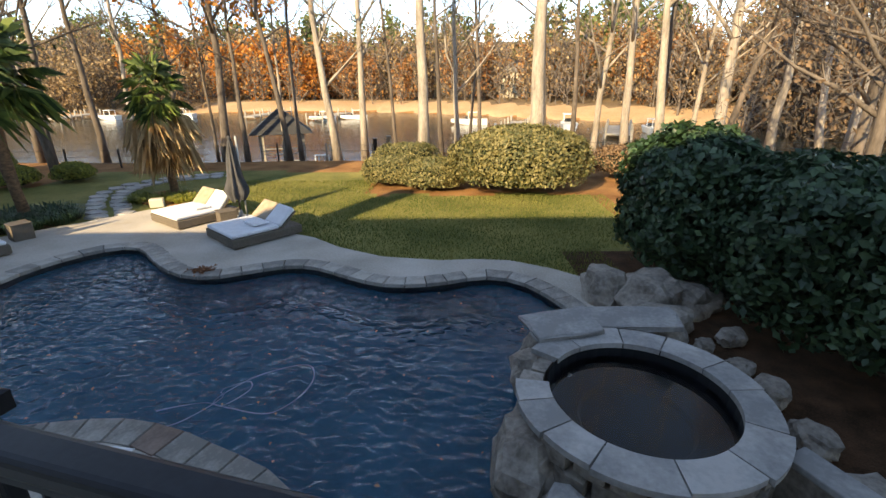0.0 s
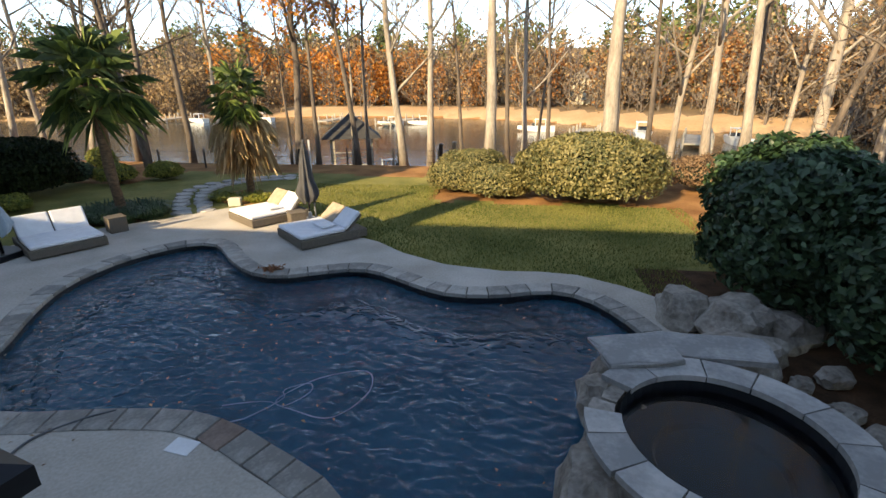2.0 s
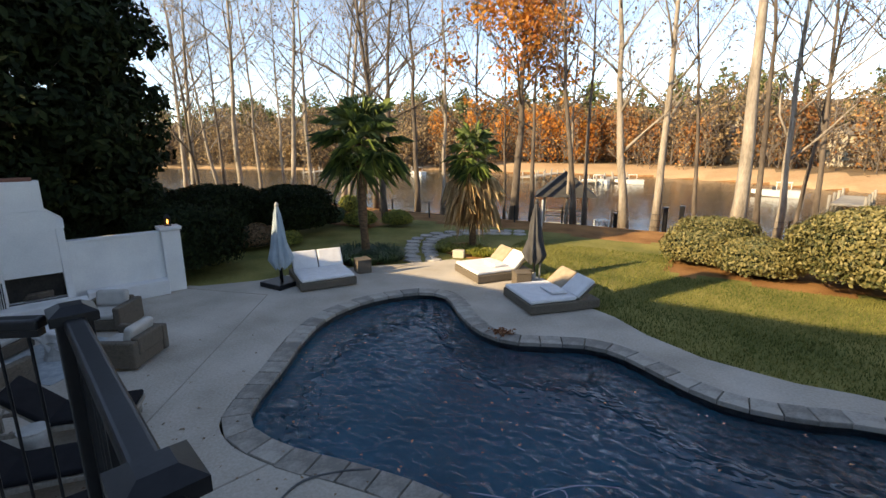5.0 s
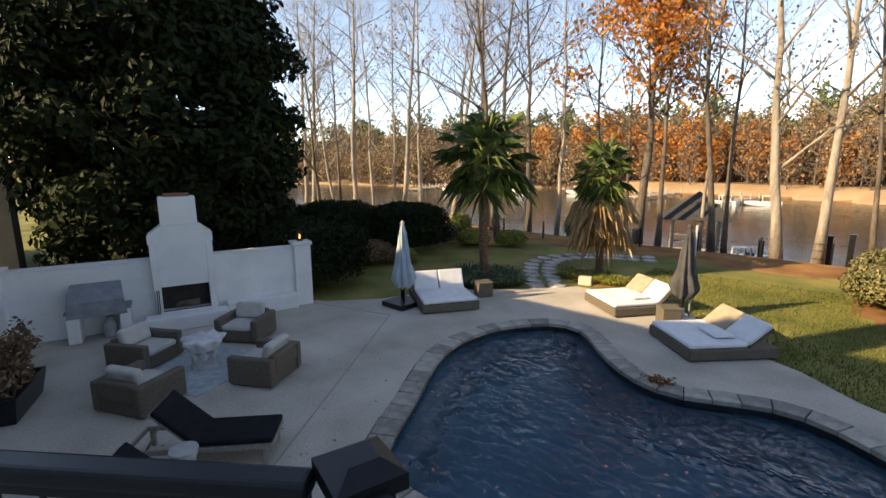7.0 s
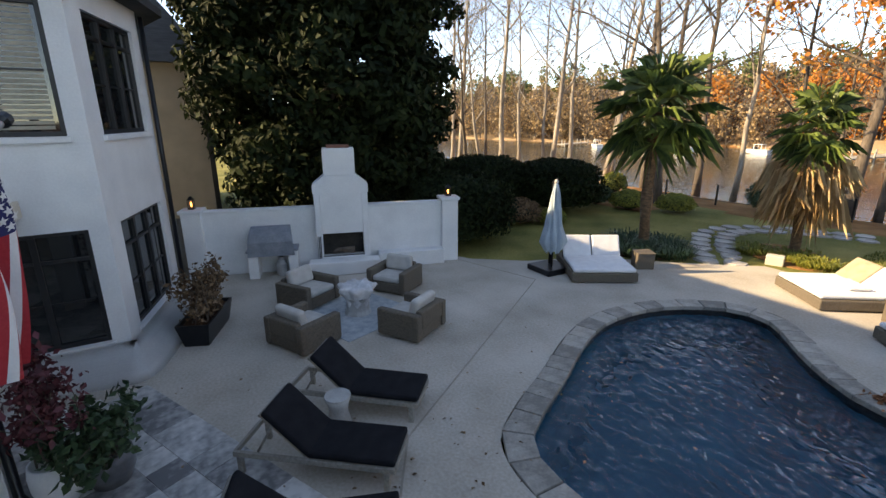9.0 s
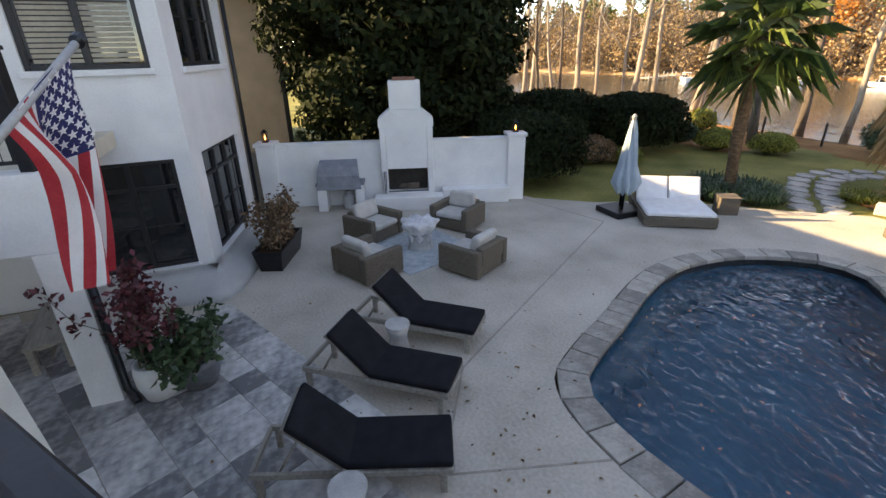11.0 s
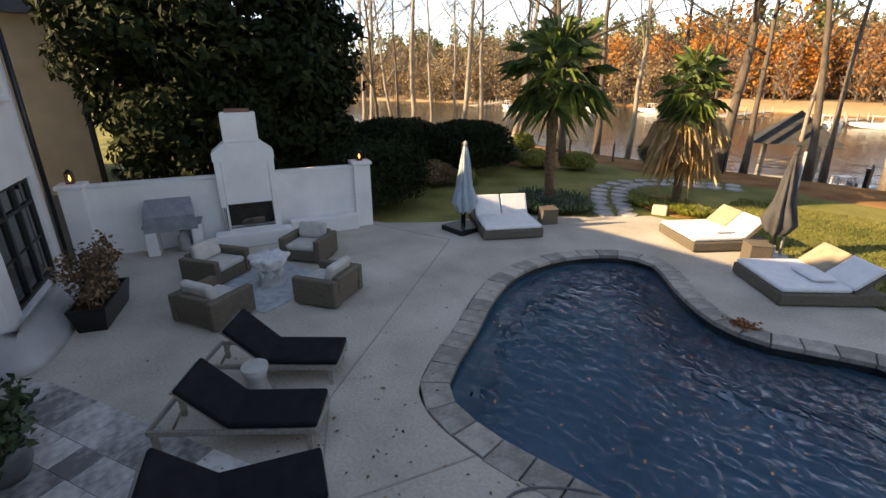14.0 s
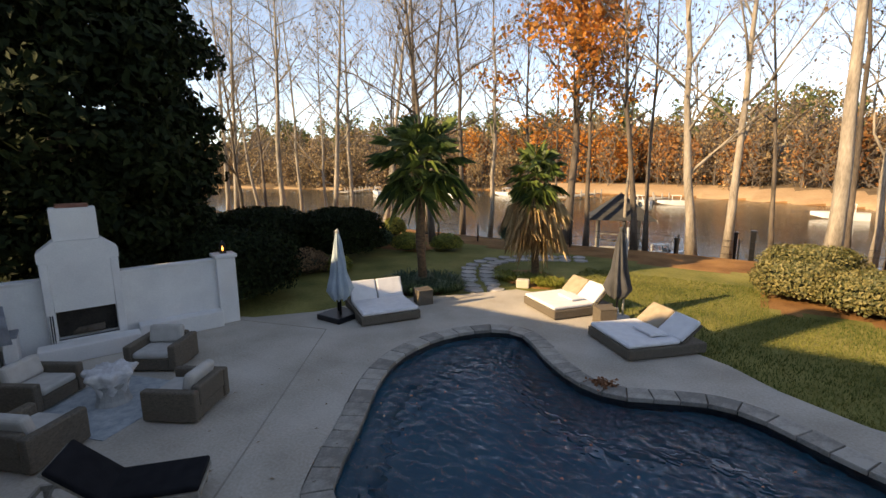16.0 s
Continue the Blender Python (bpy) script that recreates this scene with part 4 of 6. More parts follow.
M_PINE = mat("pine_needles", (0.045, 0.07, 0.022), (0.17, 0.19, 0.06), 0.8, scale=0.1, fine=1, bump=0, trans=0.2, island=0.6)
M_TAN = mat("tan_dry_leaf", (0.20, 0.12, 0.06), (0.46, 0.32, 0.17), 0.85, scale=0.1, fine=1, bump=0, trans=0.3, island=0.7)
M_RUST = mat("rusty_leaf", (0.24, 0.09, 0.03), (0.46, 0.22, 0.08), 0.8, scale=0.1, fine=1, bump=0, trans=0.3, island=0.6)
far_woods("bare_woods", 330, (-150, 90), 14, 26, 61, "bare brown winter woods along the far shore", M_TAN, 52000, 0.42, (8, 14), M_DBARK)
far_woods("bare_woods", 260, (-150, 90), 9, 12, 62, "pale bare trees at the edge of the far beach", M_TAN, 16000, 0.32, (5, 11), M_DBARK)
far_woods("pine_woods", 200, (-200, 130), 36, 40, 63, "green pines on the far ridge", M_PINE, 70000, 0.70, (9, 17), M_DBARK)
far_woods("autumn_woods", 34, (-66, -24), 13, 7, 64, "orange autumn trees among far houses", M_LEAFR, 15000, 0.45, (6, 11), M_DBARK)
far_woods("rusty_woods", 80, (-30, 80), 13, 18, 65, "rust-brown oaks among far houses", M_RUST, 24000, 0.42, (6, 10), M_DBARK)
far_woods("shore_scrub", 170, (-175, -46), 0.5, 9, 67, "tan scrub trees at the edge of the far water", M_TAN, 24000, 0.38, (4, 9), M_DBARK)
far_woods("side_woods", 70, (30, 75), -22, 30, 66, "brown woods beside the lake", M_LEAFBR, 14000, 0.35, (10, 15), M_DBARK)

M_CREAM = mat("cream_siding", (0.34, 0.29, 0.22), (0.46, 0.40, 0.31), 0.8, scale=0.5, fine=6, bump=0.1)
M_FARWIN = mat("far_window", (0.03, 0.035, 0.04), (0.06, 0.065, 0.07), 0.2, scale=1, fine=4, bump=0)
M_FARROOF = mat("brown_shingles", (0.12, 0.10, 0.085), (0.22, 0.19, 0.165), 0.9, scale=1, fine=6, bump=0.3)


def far_house(x, y, rz, w, d, h, label):
    t = thing("lake_house", pose(x, y, ground_height(x, y) - 0.3, 0, 0, rz), label, "house", "far houses")
    part("wall", box(-w / 2, -d / 2, 0, w / 2, d / 2, h), M_CREAM, t)
    bm = bmesh.new()
    p = [bm.verts.new(v) for v in ((-w / 2 - .4, -d / 2 - .4, h), (w / 2 + .4, -d / 2 - .4, h), (w / 2 + .4, d / 2 + .4, h), (-w / 2 - .4, d / 2 + .4, h), (-w / 4, 0, h + d * 0.33), (w / 4, 0, h + d * 0.33))]
    for f in ((0, 1, 5, 4), (2, 3, 4, 5), (1, 2, 5), (3, 0, 4), (3, 2, 1, 0)):
        bm.faces.new([p[i] for i in f])
    roof = part("roof", bm, M_FARROOF, t)
    bm = bmesh.new()
    gx = -w * 0.2
    q = [bm.verts.new(v) for v in ((gx - w * .16, -d / 2 - 0.9, 0), (gx + w * .16, -d / 2 - 0.9, 0), (gx + w * .16, -d / 2 - 0.9, h), (gx, -d / 2 - 0.9, h + w * .12), (gx - w * .16, -d / 2 - 0.9, h), (gx - w * .16, -d / 2 + 1, 0), (gx + w * .16, -d / 2 + 1, 0), (gx + w * .16, -d / 2 + 1, h), (gx, -d / 2 + 1, h + w * .12), (gx - w * .16, -d / 2 + 1, h))]
    for f in ((0, 1, 2, 3, 4), (1, 6, 7, 2), (2, 7, 8, 3), (3, 8, 9, 4), (4, 9, 5, 0)):
        bm.faces.new([q[i] for i in f])
    part("gable_bay", bm, M_CREAM, t)
    part("chimney", box(w * 0.28, -0.5, h, w * 0.28 + 1.0, 0.5, h + d * 0.33 + 1.4), M_CREAM, t)
    for i in range(int(w / 2.4)):
        for fl in range(max(1, int(h / 2.9))):
            cx = -w / 2 + 1.3 + i * 2.4
            yy = -d / 2 - 0.04 if abs(cx - gx) > w * .16 + 0.5 else -d / 2 - 0.95
            part("window", box(cx - 0.5, yy - 0.03, 0.9 + fl * 2.9, cx + 0.5, yy + 0.05, 2.4 + fl * 2.9), M_FARWIN, t)
    return t


for x, y, rz, w, d, h in ((-53, 118, 25, 7.5, 7, 4.6), (-40, 124, -10, 7, 7, 4.4), (-24, 116, 15, 7.5, 7, 4.4), (-3, 108, -14, 8.5, 7, 4.8), (16, 95, -32, 7.5, 7, 4.6), (-88, 112, 30, 8, 7, 4.6), (44, 84, -20, 9, 8, 5), (-14, 121, 5, 7, 7, 4.6)):
    far_house(x, y, rz, w, d, h, "cream two-storey lake house with brown roof across the water")

M_BOATW = mat("white_boat_hull", (0.62, 0.62, 0.60), (0.76, 0.76, 0.74), 0.35, scale=2, fine=9, bump=0)
M_DOCK = mat("grey_dock_wood", (0.26, 0.23, 0.19), (0.42, 0.38, 0.32), 0.85, scale=1, fine=12, bump=0.3)


def boat(x, y, rz, s, label):
    t = thing("motor_boat", pose(x, y, -1.45, 0, 0, rz), label, "boat", "boats")
    bm = bmesh.new()
    secs = []
    for u, w, b in ((-1, 0.75, 0.0), (-0.3, 0.85, 0.0), (0.5, 0.65, 0.1), (1.0, 0.05, 0.35)):
        secs.append([bm.verts.new((u * 2.4 * s, k * w * s, z * s)) for k, z in ((-1, 0.75), (-0.7, b), (0.7, b), (1, 0.75))])
    for a, c in zip(secs, secs[1:]):
        for i in range(3):
            bm.faces.new((a[i], c[i], c[i + 1], a[i + 1]))
        bm.faces.new((a[3], c[3], c[0], a[0]))
    bm.faces.new(secs[0])
    part("hull", bm, M_BOATW, t)
    part("windscreen", box(0.1 * s, -0.5 * s, 0.75 * s, 0.5 * s, 0.5 * s, 1.1 * s, 0.05), M_FARWIN, t)
    part("canopy", box(-1.3 * s, -0.6 * s, 1.55 * s, 0.2 * s, 0.6 * s, 1.62 * s, 0.02), M_BOATW, t)
    for px in (-1.2, 0.1):
        for py in (-0.5, 0.5):
            part("canopy_post", box(px * s - 0.03, py * s - 0.03, 0.7 * s, px * s + 0.03, py * s + 0.03, 1.56 * s), M_BOATW, t)
    return t


def dock(x, y, rz, L, w, label):
    t = thing("boat_dock", pose(x, y, -1.45, 0, 0, rz), label, "dock", "docks")
    part("walkway", box(0, -w / 2, 0.35, L, w / 2, 0.5), M_DOCK, t)
    for i in range(int(L / 3) + 1):
        for s in (-1, 1):
            part("mooring_post", lathe([(0.12, -1.2), (0.12, 1.2)], 8, Matrix.Translation((i * 3.0, s * (w / 2 + 0.1), 0))), M_DOCK, t)
    return t


for x, y, rz, L in ((-28, 86, -95, 14), (-16, 80, -100, 12), (10, 61, -105, 9), (20, 54, -110, 9), (-60, 83, -80, 12), (-75, 78, -75, 12)):
    dock(x, y, rz, L, 2.2, "grey wooden boat dock on the far shore")
for x, y, rz, s, in ((-17.5, 70, 170, 1.1), (-13.2, 72, 190, 1.1), (3.5, 62, 175, 1.3), (14.5, 55, 80, 1.5), (-52, 75, 160, 1.2), (-66, 70, 150, 1.2), (-42, 78, 170, 1.2), (22, 50, 90, 1.3)):
    boat(x, y, rz, 0.75 * s, "white motor boat moored on the lake")

# gazebo on the near shore
gz = thing("gazebo", pose(-10.2, 30.2, -1.35, 0, 0, 18), "small lakeside gazebo with dark shingled pyramid roof", "gazebo")
part("platform", box(-1.5, -1.5, 0.0, 1.5, 1.5, 0.35, 0.02), M_DOCK, gz)
for sx in (-1.25, 1.25):
    for sy in (-1.25, 1.25):
        part("post", box(sx - 0.08, sy - 0.08, 0.35, sx + 0.08, sy + 0.08, 2.55), M_DOCK, gz)
bm = bmesh.new()
rp = [bm.verts.new(v) for v in ((-1.85, -1.85, 2.4), (1.85, -1.85, 2.4), (1.85, 1.85, 2.4), (-1.85, 1.85, 2.4), (0, 0, 3.9))]
for f in ((0, 1, 4), (1, 2, 4), (2, 3, 4), (3, 0, 4), (3, 2, 1, 0)):
    bm.faces.new([rp[i] for i in f])
part("roof", bm, M_ROOF, gz, "dark shingled roof")
for sy in (-1.25, 1.25):
    part("rail", box(-1.25, sy - 0.03, 1.15, 1.25, sy + 0.03, 1.22), M_DOCK, gz)
for i, (x, y, h) in enumerate(((-4.2, 29.6, 2.6), (-3.4, 29.9, 2.7), (-7.0, 30.2, 2.0))):
    t = thing("dock_pile", pose(x, y, -2.0), "dark square mooring pile at the water's edge", "post", "mooring piles")
    part("shaft", box(-0.12, -0.12, 0, 0.12, 0.12, h, 0.02), M_BLACK, t)
    part("cap", box(-0.15, -0.15, h, 0.15, 0.15, h + 0.08, 0.02), M_BLACK, t)
boat(-7.8, 31.4, 40, 0.55, "small white runabout beside the gazebo")

# low black fence along the shore
fl = evenly(spline([(-34, 21.5), (-27, 22.6), (-21, 23.2), (-15.5, 23.7), (-11, 24.6), (-6.6, 26.0), (-3.9, 26.4), (4, 26.3), (14, 25.2), (24, 24.2)], 8, False), 2.4, False)
fence = thing("shore_fence", pose(0, 0, 0), "low black metal fence along the shore", "fence")
for a, b in zip(fl, fl[1:]):
    za, zb = ground_height(*a), ground_height(*b)
    part("post", box(a[0] - 0.035, a[1] - 0.035, za - 0.1, a[0] + 0.035, a[1] + 0.035, za + 0.95), M_BLACK, fence)
    for k in (0.2, 0.55, 0.85):
        tube("wire", [(*a, za + k), (*b, zb + k)], 0.010, M_BLACK, fence, 4)

# ---- neighbour's house behind the wall ----
nh = thing("neighbour_house", pose(-25.2, 0.6, 0), "tan stucco neighbouring house with dark steep roof", "house")
part("wall", box(-9, -9.5, 0, 0, 2.0, 6.2), M_STUCCO, nh)
bm = bmesh.new()
rp = [bm.verts.new(v) for v in ((-9.5, -10, 6.2), (0.5, -10, 6.2), (0.5, 2.5, 6.2), (-9.5, 2.5, 6.2), (-4.5, -9.5, 11.6), (-4.5, -1.0, 11.6))]
for f in ((1, 2, 5, 4), (3, 0, 4, 5), (0, 1, 4), (2, 3, 5), (3, 2, 1, 0)):
    bm.faces.new([rp[i] for i in f])
part("roof", bm, M_ROOF, nh, "dark steep shingled roof")
part("corner_pipe", box(-0.02, 1.86, 0, 0.1, 2.06, 6.2, 0.02), M_BLACK, nh)

# ---- garden wall with fireplace ----
WALL = pose(-17.35, 1.35, 0, 0, 0, 73.0)          # local x runs along the wall, -y faces the deck
gw = tagged(part("garden_wall", box(0.2, -0.02, 0, 7.15, 0.22, 1.74, 0.02), M_WHITE), "white painted brick garden wall", "wall", kind="structure")
gw.matrix_world = WALL
part("coping", box(0.2, -0.06, 1.742, 7.15, 0.26, 1.80, 0.015), M_WHITE, gw)
fp = thing("outdoor_fireplace", WALL @ pose(3.85, 0, 0), "white painted brick outdoor fireplace with stepped chimney", "fireplace")
M_SOOT = mat("sooty_brick", (0.012, 0.011, 0.010), (0.05, 0.042, 0.036), 0.95, scale=3, fine=20, bump=0.5)
part("breast_side", box(-0.72, -0.34, 0.0, -0.56, -0.025, 2.2, 0.015), M_WHITE, fp)
part("breast_side", box(0.56, -0.34, 0.0, 0.72, -0.025, 2.2, 0.015), M_WHITE, fp)
part("breast_top", box(-0.557, -0.34, 1.08, 0.557, -0.025, 2.2, 0.0), M_WHITE, fp)
part("breast_foot", box(-0.557, -0.34, 0.0, 0.557, -0.025, 0.42), M_WHITE, fp)
part("firebox", box(-0.556, -0.05, 0.42, 0.556, -0.028, 1.08), M_SOOT, fp, "soot-black brick firebox")
bm = bmesh.new()
sh = [bm.verts.new(v) for y in (-0.342, 0.30) for v in ((-0.74, y, 2.2), (0.74, y, 2.2), (0.74, y, 2.42), (0.44, y, 2.66), (-0.44, y, 2.66), (-0.74, y, 2.42))]
for i in range(6):
    j = (i + 1) % 6
    bm.faces.new((sh[i], sh[j], sh[6 + j], sh[6 + i]))
bm.faces.new(sh[5::-1]); bm.faces.new(sh[6:])
bmesh.ops.recalc_face_normals(bm, faces=bm.faces)
part("shoulder", bm, M_WHITE, fp)
part("chimney_shaft", box(-0.42, -0.30, 2.662, 0.42, 0.26, 3.38, 0.02), M_WHITE, fp)
part("chimney_cap", box(-0.30, -0.22, 3.382, 0.30, 0.18, 3.46, 0.02), mat("clay_cap", (0.18, 0.07, 0.045), (0.30, 0.13, 0.09), 0.9), fp, "reddish clay chimney cap")
part("hearth", box(-0.95, -0.80, 0.0, 0.95, -0.342, 0.38, 0.03), M_WHITE, fp, "raised white hearth")
part("fire_screen_frame", box(-0.56, -0.335, 0.42, 0.56, -0.325, 0.45), M_BLACK, fp)
for dx in (-0.70, -0.66, -0.62):
    tube("fire_tool", [(dx, -0.40, 0.40), (dx + 0.01, -0.38, 1.02)], 0.012, M_BLACK if dx > -0.69 else M_CONC, fp, 6)
for k in range(3):
    tube("log", [(-0.3 + 0.05 * k, -0.14 - 0.05 * k, 0.49 + 0.05 * k), (0.3, -0.12, 0.50 + 0.04 * k)], 0.045, M_DBARK, fp, 8)
bench = tagged(part("wall_bench", box(4.81, -0.42, 0, 6.72, -0.022, 0.44, 0.03), M_WHITE), "low white masonry seat along the garden wall", "bench")
bench.matrix_world = WALL
M_FLAME = bpy.data.materials.new("flame")
M_FLAME.use_nodes = True
M_FLAME.node_tree.nodes["Principled BSDF"].inputs["Emission Color"].default_value = (1.0, 0.38, 0.08, 1)
M_FLAME.node_tree.nodes["Principled BSDF"].inputs["Emission Strength"].default_value = 1.6
for u, h in ((0.0, 1.86), (6.95, 1.92)):
    pr = tagged(new("garden_pier"), "white painted brick pier with a flat cap", "pier", kind="structure")
    pr.matrix_world = WALL @ pose(u, 0.08, 0)
    part("shaft", box(-0.24, -0.26, 0, 0.24, 0.24, h - 0.10, 0.015), M_WHITE, pr)
    part("cap", box(-0.29, -0.31, h - 0.098, 0.29, 0.29, h, 0.025), M_WHITE, pr)
    ln = thing("gas_lantern", WALL @ pose(u, 0.08, h + 0.002), "small black gas lantern with an orange flame on the pier", "lantern", "pier lanterns")
    part("base", box(-0.08, -0.08, 0, 0.08, 0.08, 0.03), M_BLACK, ln)
    for sx in (-0.065, 0.065):
        for sy in (-0.065, 0.065):
            part("corner_bar", box(sx - 0.008, sy - 0.008, 0.03, sx + 0.008, sy + 0.008, 0.25), M_BLACK, ln)
    part("roof", lathe([(0.11, 0.25), (0.09, 0.27), (0.02, 0.34)], 4, pose(0, 0, 0, 0, 0, 45)), M_BLACK, ln)
    part("flame", lathe([(0.01, 0.06), (0.026, 0.10), (0.022, 0.14), (0.004, 0.20)], 8), M_FLAME, ln, "glowing orange flame")
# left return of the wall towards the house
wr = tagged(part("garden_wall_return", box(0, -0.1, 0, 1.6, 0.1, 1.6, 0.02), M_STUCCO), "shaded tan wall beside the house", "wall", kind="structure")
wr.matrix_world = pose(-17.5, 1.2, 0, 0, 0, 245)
# covered grill in its niche
gr = thing("built_in_grill", WALL @ pose(1.95, -0.30, 0), "grey covered barbecue grill on a white masonry stand", "grill")
part("stand_side", box(-0.62, -0.28, 0, -0.36, 0.27, 0.72, 0.015), M_WHITE, gr)
part("stand_side", box(0.42, -0.28, 0, 0.66, 0.27, 0.72, 0.015), M_WHITE, gr)
M_COVER = mat("grey_grill_cover", (0.15, 0.17, 0.20), (0.26, 0.28, 0.32), 0.6, scale=4, fine=20, bump=0.3)
part("counter", box(-0.64, -0.30, 0.722, 0.68, 0.27, 0.78, 0.01), M_COVER, gr)
bm = bmesh.new()
cv = [[bm.verts.new((sx * (0.60 - 0.03 * k), y, z)) for sx in (-1, 1)] for k, (y, z) in enumerate(((-0.32, 0.62), (-0.32, 1.0), (-0.22, 1.22), (0.10, 1.36), (0.25, 1.34), (0.26, 0.62)))]
for a, b in zip(cv, cv[1:]):
    bm.faces.new((a[0], a[1], b[1], b[0]))
bm.faces.new([c[0] for c in cv][::-1]); bm.faces.new([c[1] for c in cv])
bmesh.ops.recalc_face_normals(bm, faces=bm.faces)
part("cover", bm, M_COVER, gr, "slack grey fabric cover")
gas = thing("gas_bottle", WALL @ pose(2.15, -0.34, 0), "grey gas bottle standing under the grill", "gas bottle")
part("body", lathe([(0.12, 0.0), (0.15, 0.04), (0.15, 0.34), (0.10, 0.42), (0.03, 0.45)], 16), M_CONC, gas)
part("collar", lathe([(0.08, 0.42), (0.08, 0.52)], 12), M_CONC, gas)

# ---- spa, boulders ----
SPA = Vector((2.24, 4.40, 0))
SPA_Z, SPA_R, SPA_RI = 0.75, 1.42, 1.02
spa = thing("raised_spa", pose(*SPA), "raised round stone spa with flagstone rim and dark water", "spa")
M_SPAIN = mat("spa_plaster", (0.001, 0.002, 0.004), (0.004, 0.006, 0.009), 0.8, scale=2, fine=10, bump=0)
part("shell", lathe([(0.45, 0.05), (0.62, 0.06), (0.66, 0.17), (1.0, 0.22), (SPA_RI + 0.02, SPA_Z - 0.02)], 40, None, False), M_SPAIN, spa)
V = [(1.012 * math.cos(a * math.tau / 48), 1.012 * math.sin(a * math.tau / 48), 0.56) for a in range(48)]
sw = raw("water_surface", V, [tuple(range(48))], M_SPAWATER, spa, "still dark spa water")
sw.visible_shadow = False
for i in range(22):
    a0, a1 = i * math.tau / 22 + 0.02, (i + 1) * math.tau / 22 - 0.02
    for k in range(4):
        z0 = -0.2 + k * 0.22
        bm = bmesh.new()
        rr = SPA_R - 0.10 + 0.05 * math.sin(i * 2.3 + k * 1.7)
        o = 0.13 * (k % 2)
        vs = [bm.verts.new((r * math.cos(a + o), r * math.sin(a + o), z)) for z in (z0 + 0.012, z0 + 0.21) for r, a in ((SPA_RI + 0.08, a0), (rr, a0), (rr + 0.02, (a0 + a1) / 2), (rr, a1), (SPA_RI + 0.08, a1))]
        for j in range(5):
            j2 = (j + 1) % 5
            bm.faces.new((vs[j], vs[j2], vs[5 + j2], vs[5 + j]))
        bm.faces.new(vs[4::-1]); bm.faces.new(vs[5:])
        part("wall_stone", bm, M_ROCK, spa)
cuts = [0.0, 0.42, 0.95, 1.40, 2.0, 2.45, 2.95, 3.25, 3.62, 4.02, 4.62, 5.2, 5.75, math.tau]
for i, (a0, a1) in enumerate(zip(cuts, cuts[1:])):
    if 2.40 < a0 < 2.9:
        continue
    bm = bmesh.new()
    n = 6
    ring = []
    for z in (SPA_Z - 0.075, SPA_Z):
        for r in (SPA_RI, SPA_R + 0.05 * math.sin(i * 3.1)):
            ring.append([bm.verts.new((r * math.cos(a0 + 0.008 + (a1 - a0 - 0.016) * k / n), r * math.sin(a0 + 0.008 + (a1 - a0 - 0.016) * k / n), z)) for k in range(n + 1)])
    lo_i, lo_o, hi_i, hi_o = ring
    for k in range(n):
        bm.faces.new((hi_i[k], hi_o[k], hi_o[k + 1], hi_i[k + 1]))
        bm.faces.new((lo_i[k + 1], lo_o[k + 1], lo_o[k], lo_i[k]))
        bm.faces.new((hi_o[k], lo_o[k], lo_o[k + 1], hi_o[k + 1]))
        bm.faces.new((lo_i[k], hi_i[k], hi_i[k + 1], lo_i[k + 1]))
    bm.faces.new((lo_i[0], lo_o[0], hi_o[0], hi_i[0])); bm.faces.new((hi_i[n], hi_o[n], lo_o[n], lo_i[n]))
    bmesh.ops.bevel(bm, geom=[e for e in bm.edges if e.calc_face_angle(0) > 1.0], offset=0.012, segments=1, affect="EDGES")
    part("rim_flagstone", bm, M_FLAG, spa)


def boulder(x, y, z, rx, ry, rz, seed, label, mtl=M_ROCK, turn=0, rough=0.35):
    bm = bmesh.new()
    blob(bm, (0, 0, 0), (rx, ry, rz), rough, seed, 3)
    for v in bm.verts:                       # split faces, as quarried rock has
        for n in (Vector((0.8, 0.5, 0.3)), Vector((-0.6, 0.7, 0.4)), Vector((0.1, -0.9, 0.45)), Vector((0, 0.1, 1))):
            n = n.normalized()
            lim = 0.72 * (abs(n.x) * rx + abs(n.y) * ry + abs(n.z) * rz)
            d = v.co.dot(n) - lim
            if d > 0:
                v.co -= n * d * 0.85
    ob = part("boulder", bm, mtl)
    ob.matrix_world = pose(x, y, z, 0, 0, turn)
    return tagged(ob, label, "boulder", "spa boulders")


B = "tan weathered boulder at the pool edge"
boulder(3.15, 8.3, 0.22, 0.42, 0.5, 0.52, 1, B, turn=20)
boulder(3.85, 7.8, 0.25, 0.62, 0.55, 0.55, 2, B, turn=70)
boulder(4.65, 7.9, 0.15, 0.55, 0.5, 0.42, 3, B, turn=10)
boulder(3.5, 7.05, 0.18, 0.75, 0.4, 0.36, 4, B, turn=5)
boulder(0.95, 4.1, 0.05, 0.42, 0.75, 0.62, 5, "large tan boulder between spa and pool", turn=-12)
boulder(1.15, 3.05, 0.0, 0.40, 0.45, 0.62, 6, "pale boulder below the spa", M_FLAG, 30)
boulder(1.4, 5.55, 0.15, 0.5, 0.45, 0.42, 7, "large tan boulder between spa and pool", turn=30)
for i, (x, y, r) in enumerate(((4.3, 5.75, 0.22), (4.35, 5.15, 0.30), (4.3, 4.3, 0.28), (4.2, 3.4, 0.36), (4.7, 6.6, 0.24), (4.15, 6.4, 0.18))):
    boulder(x, y, r * 0.45, r, r * 0.8, r * 0.7, 20 + i, "small grey-brown rock in the mulch", turn=i * 50)
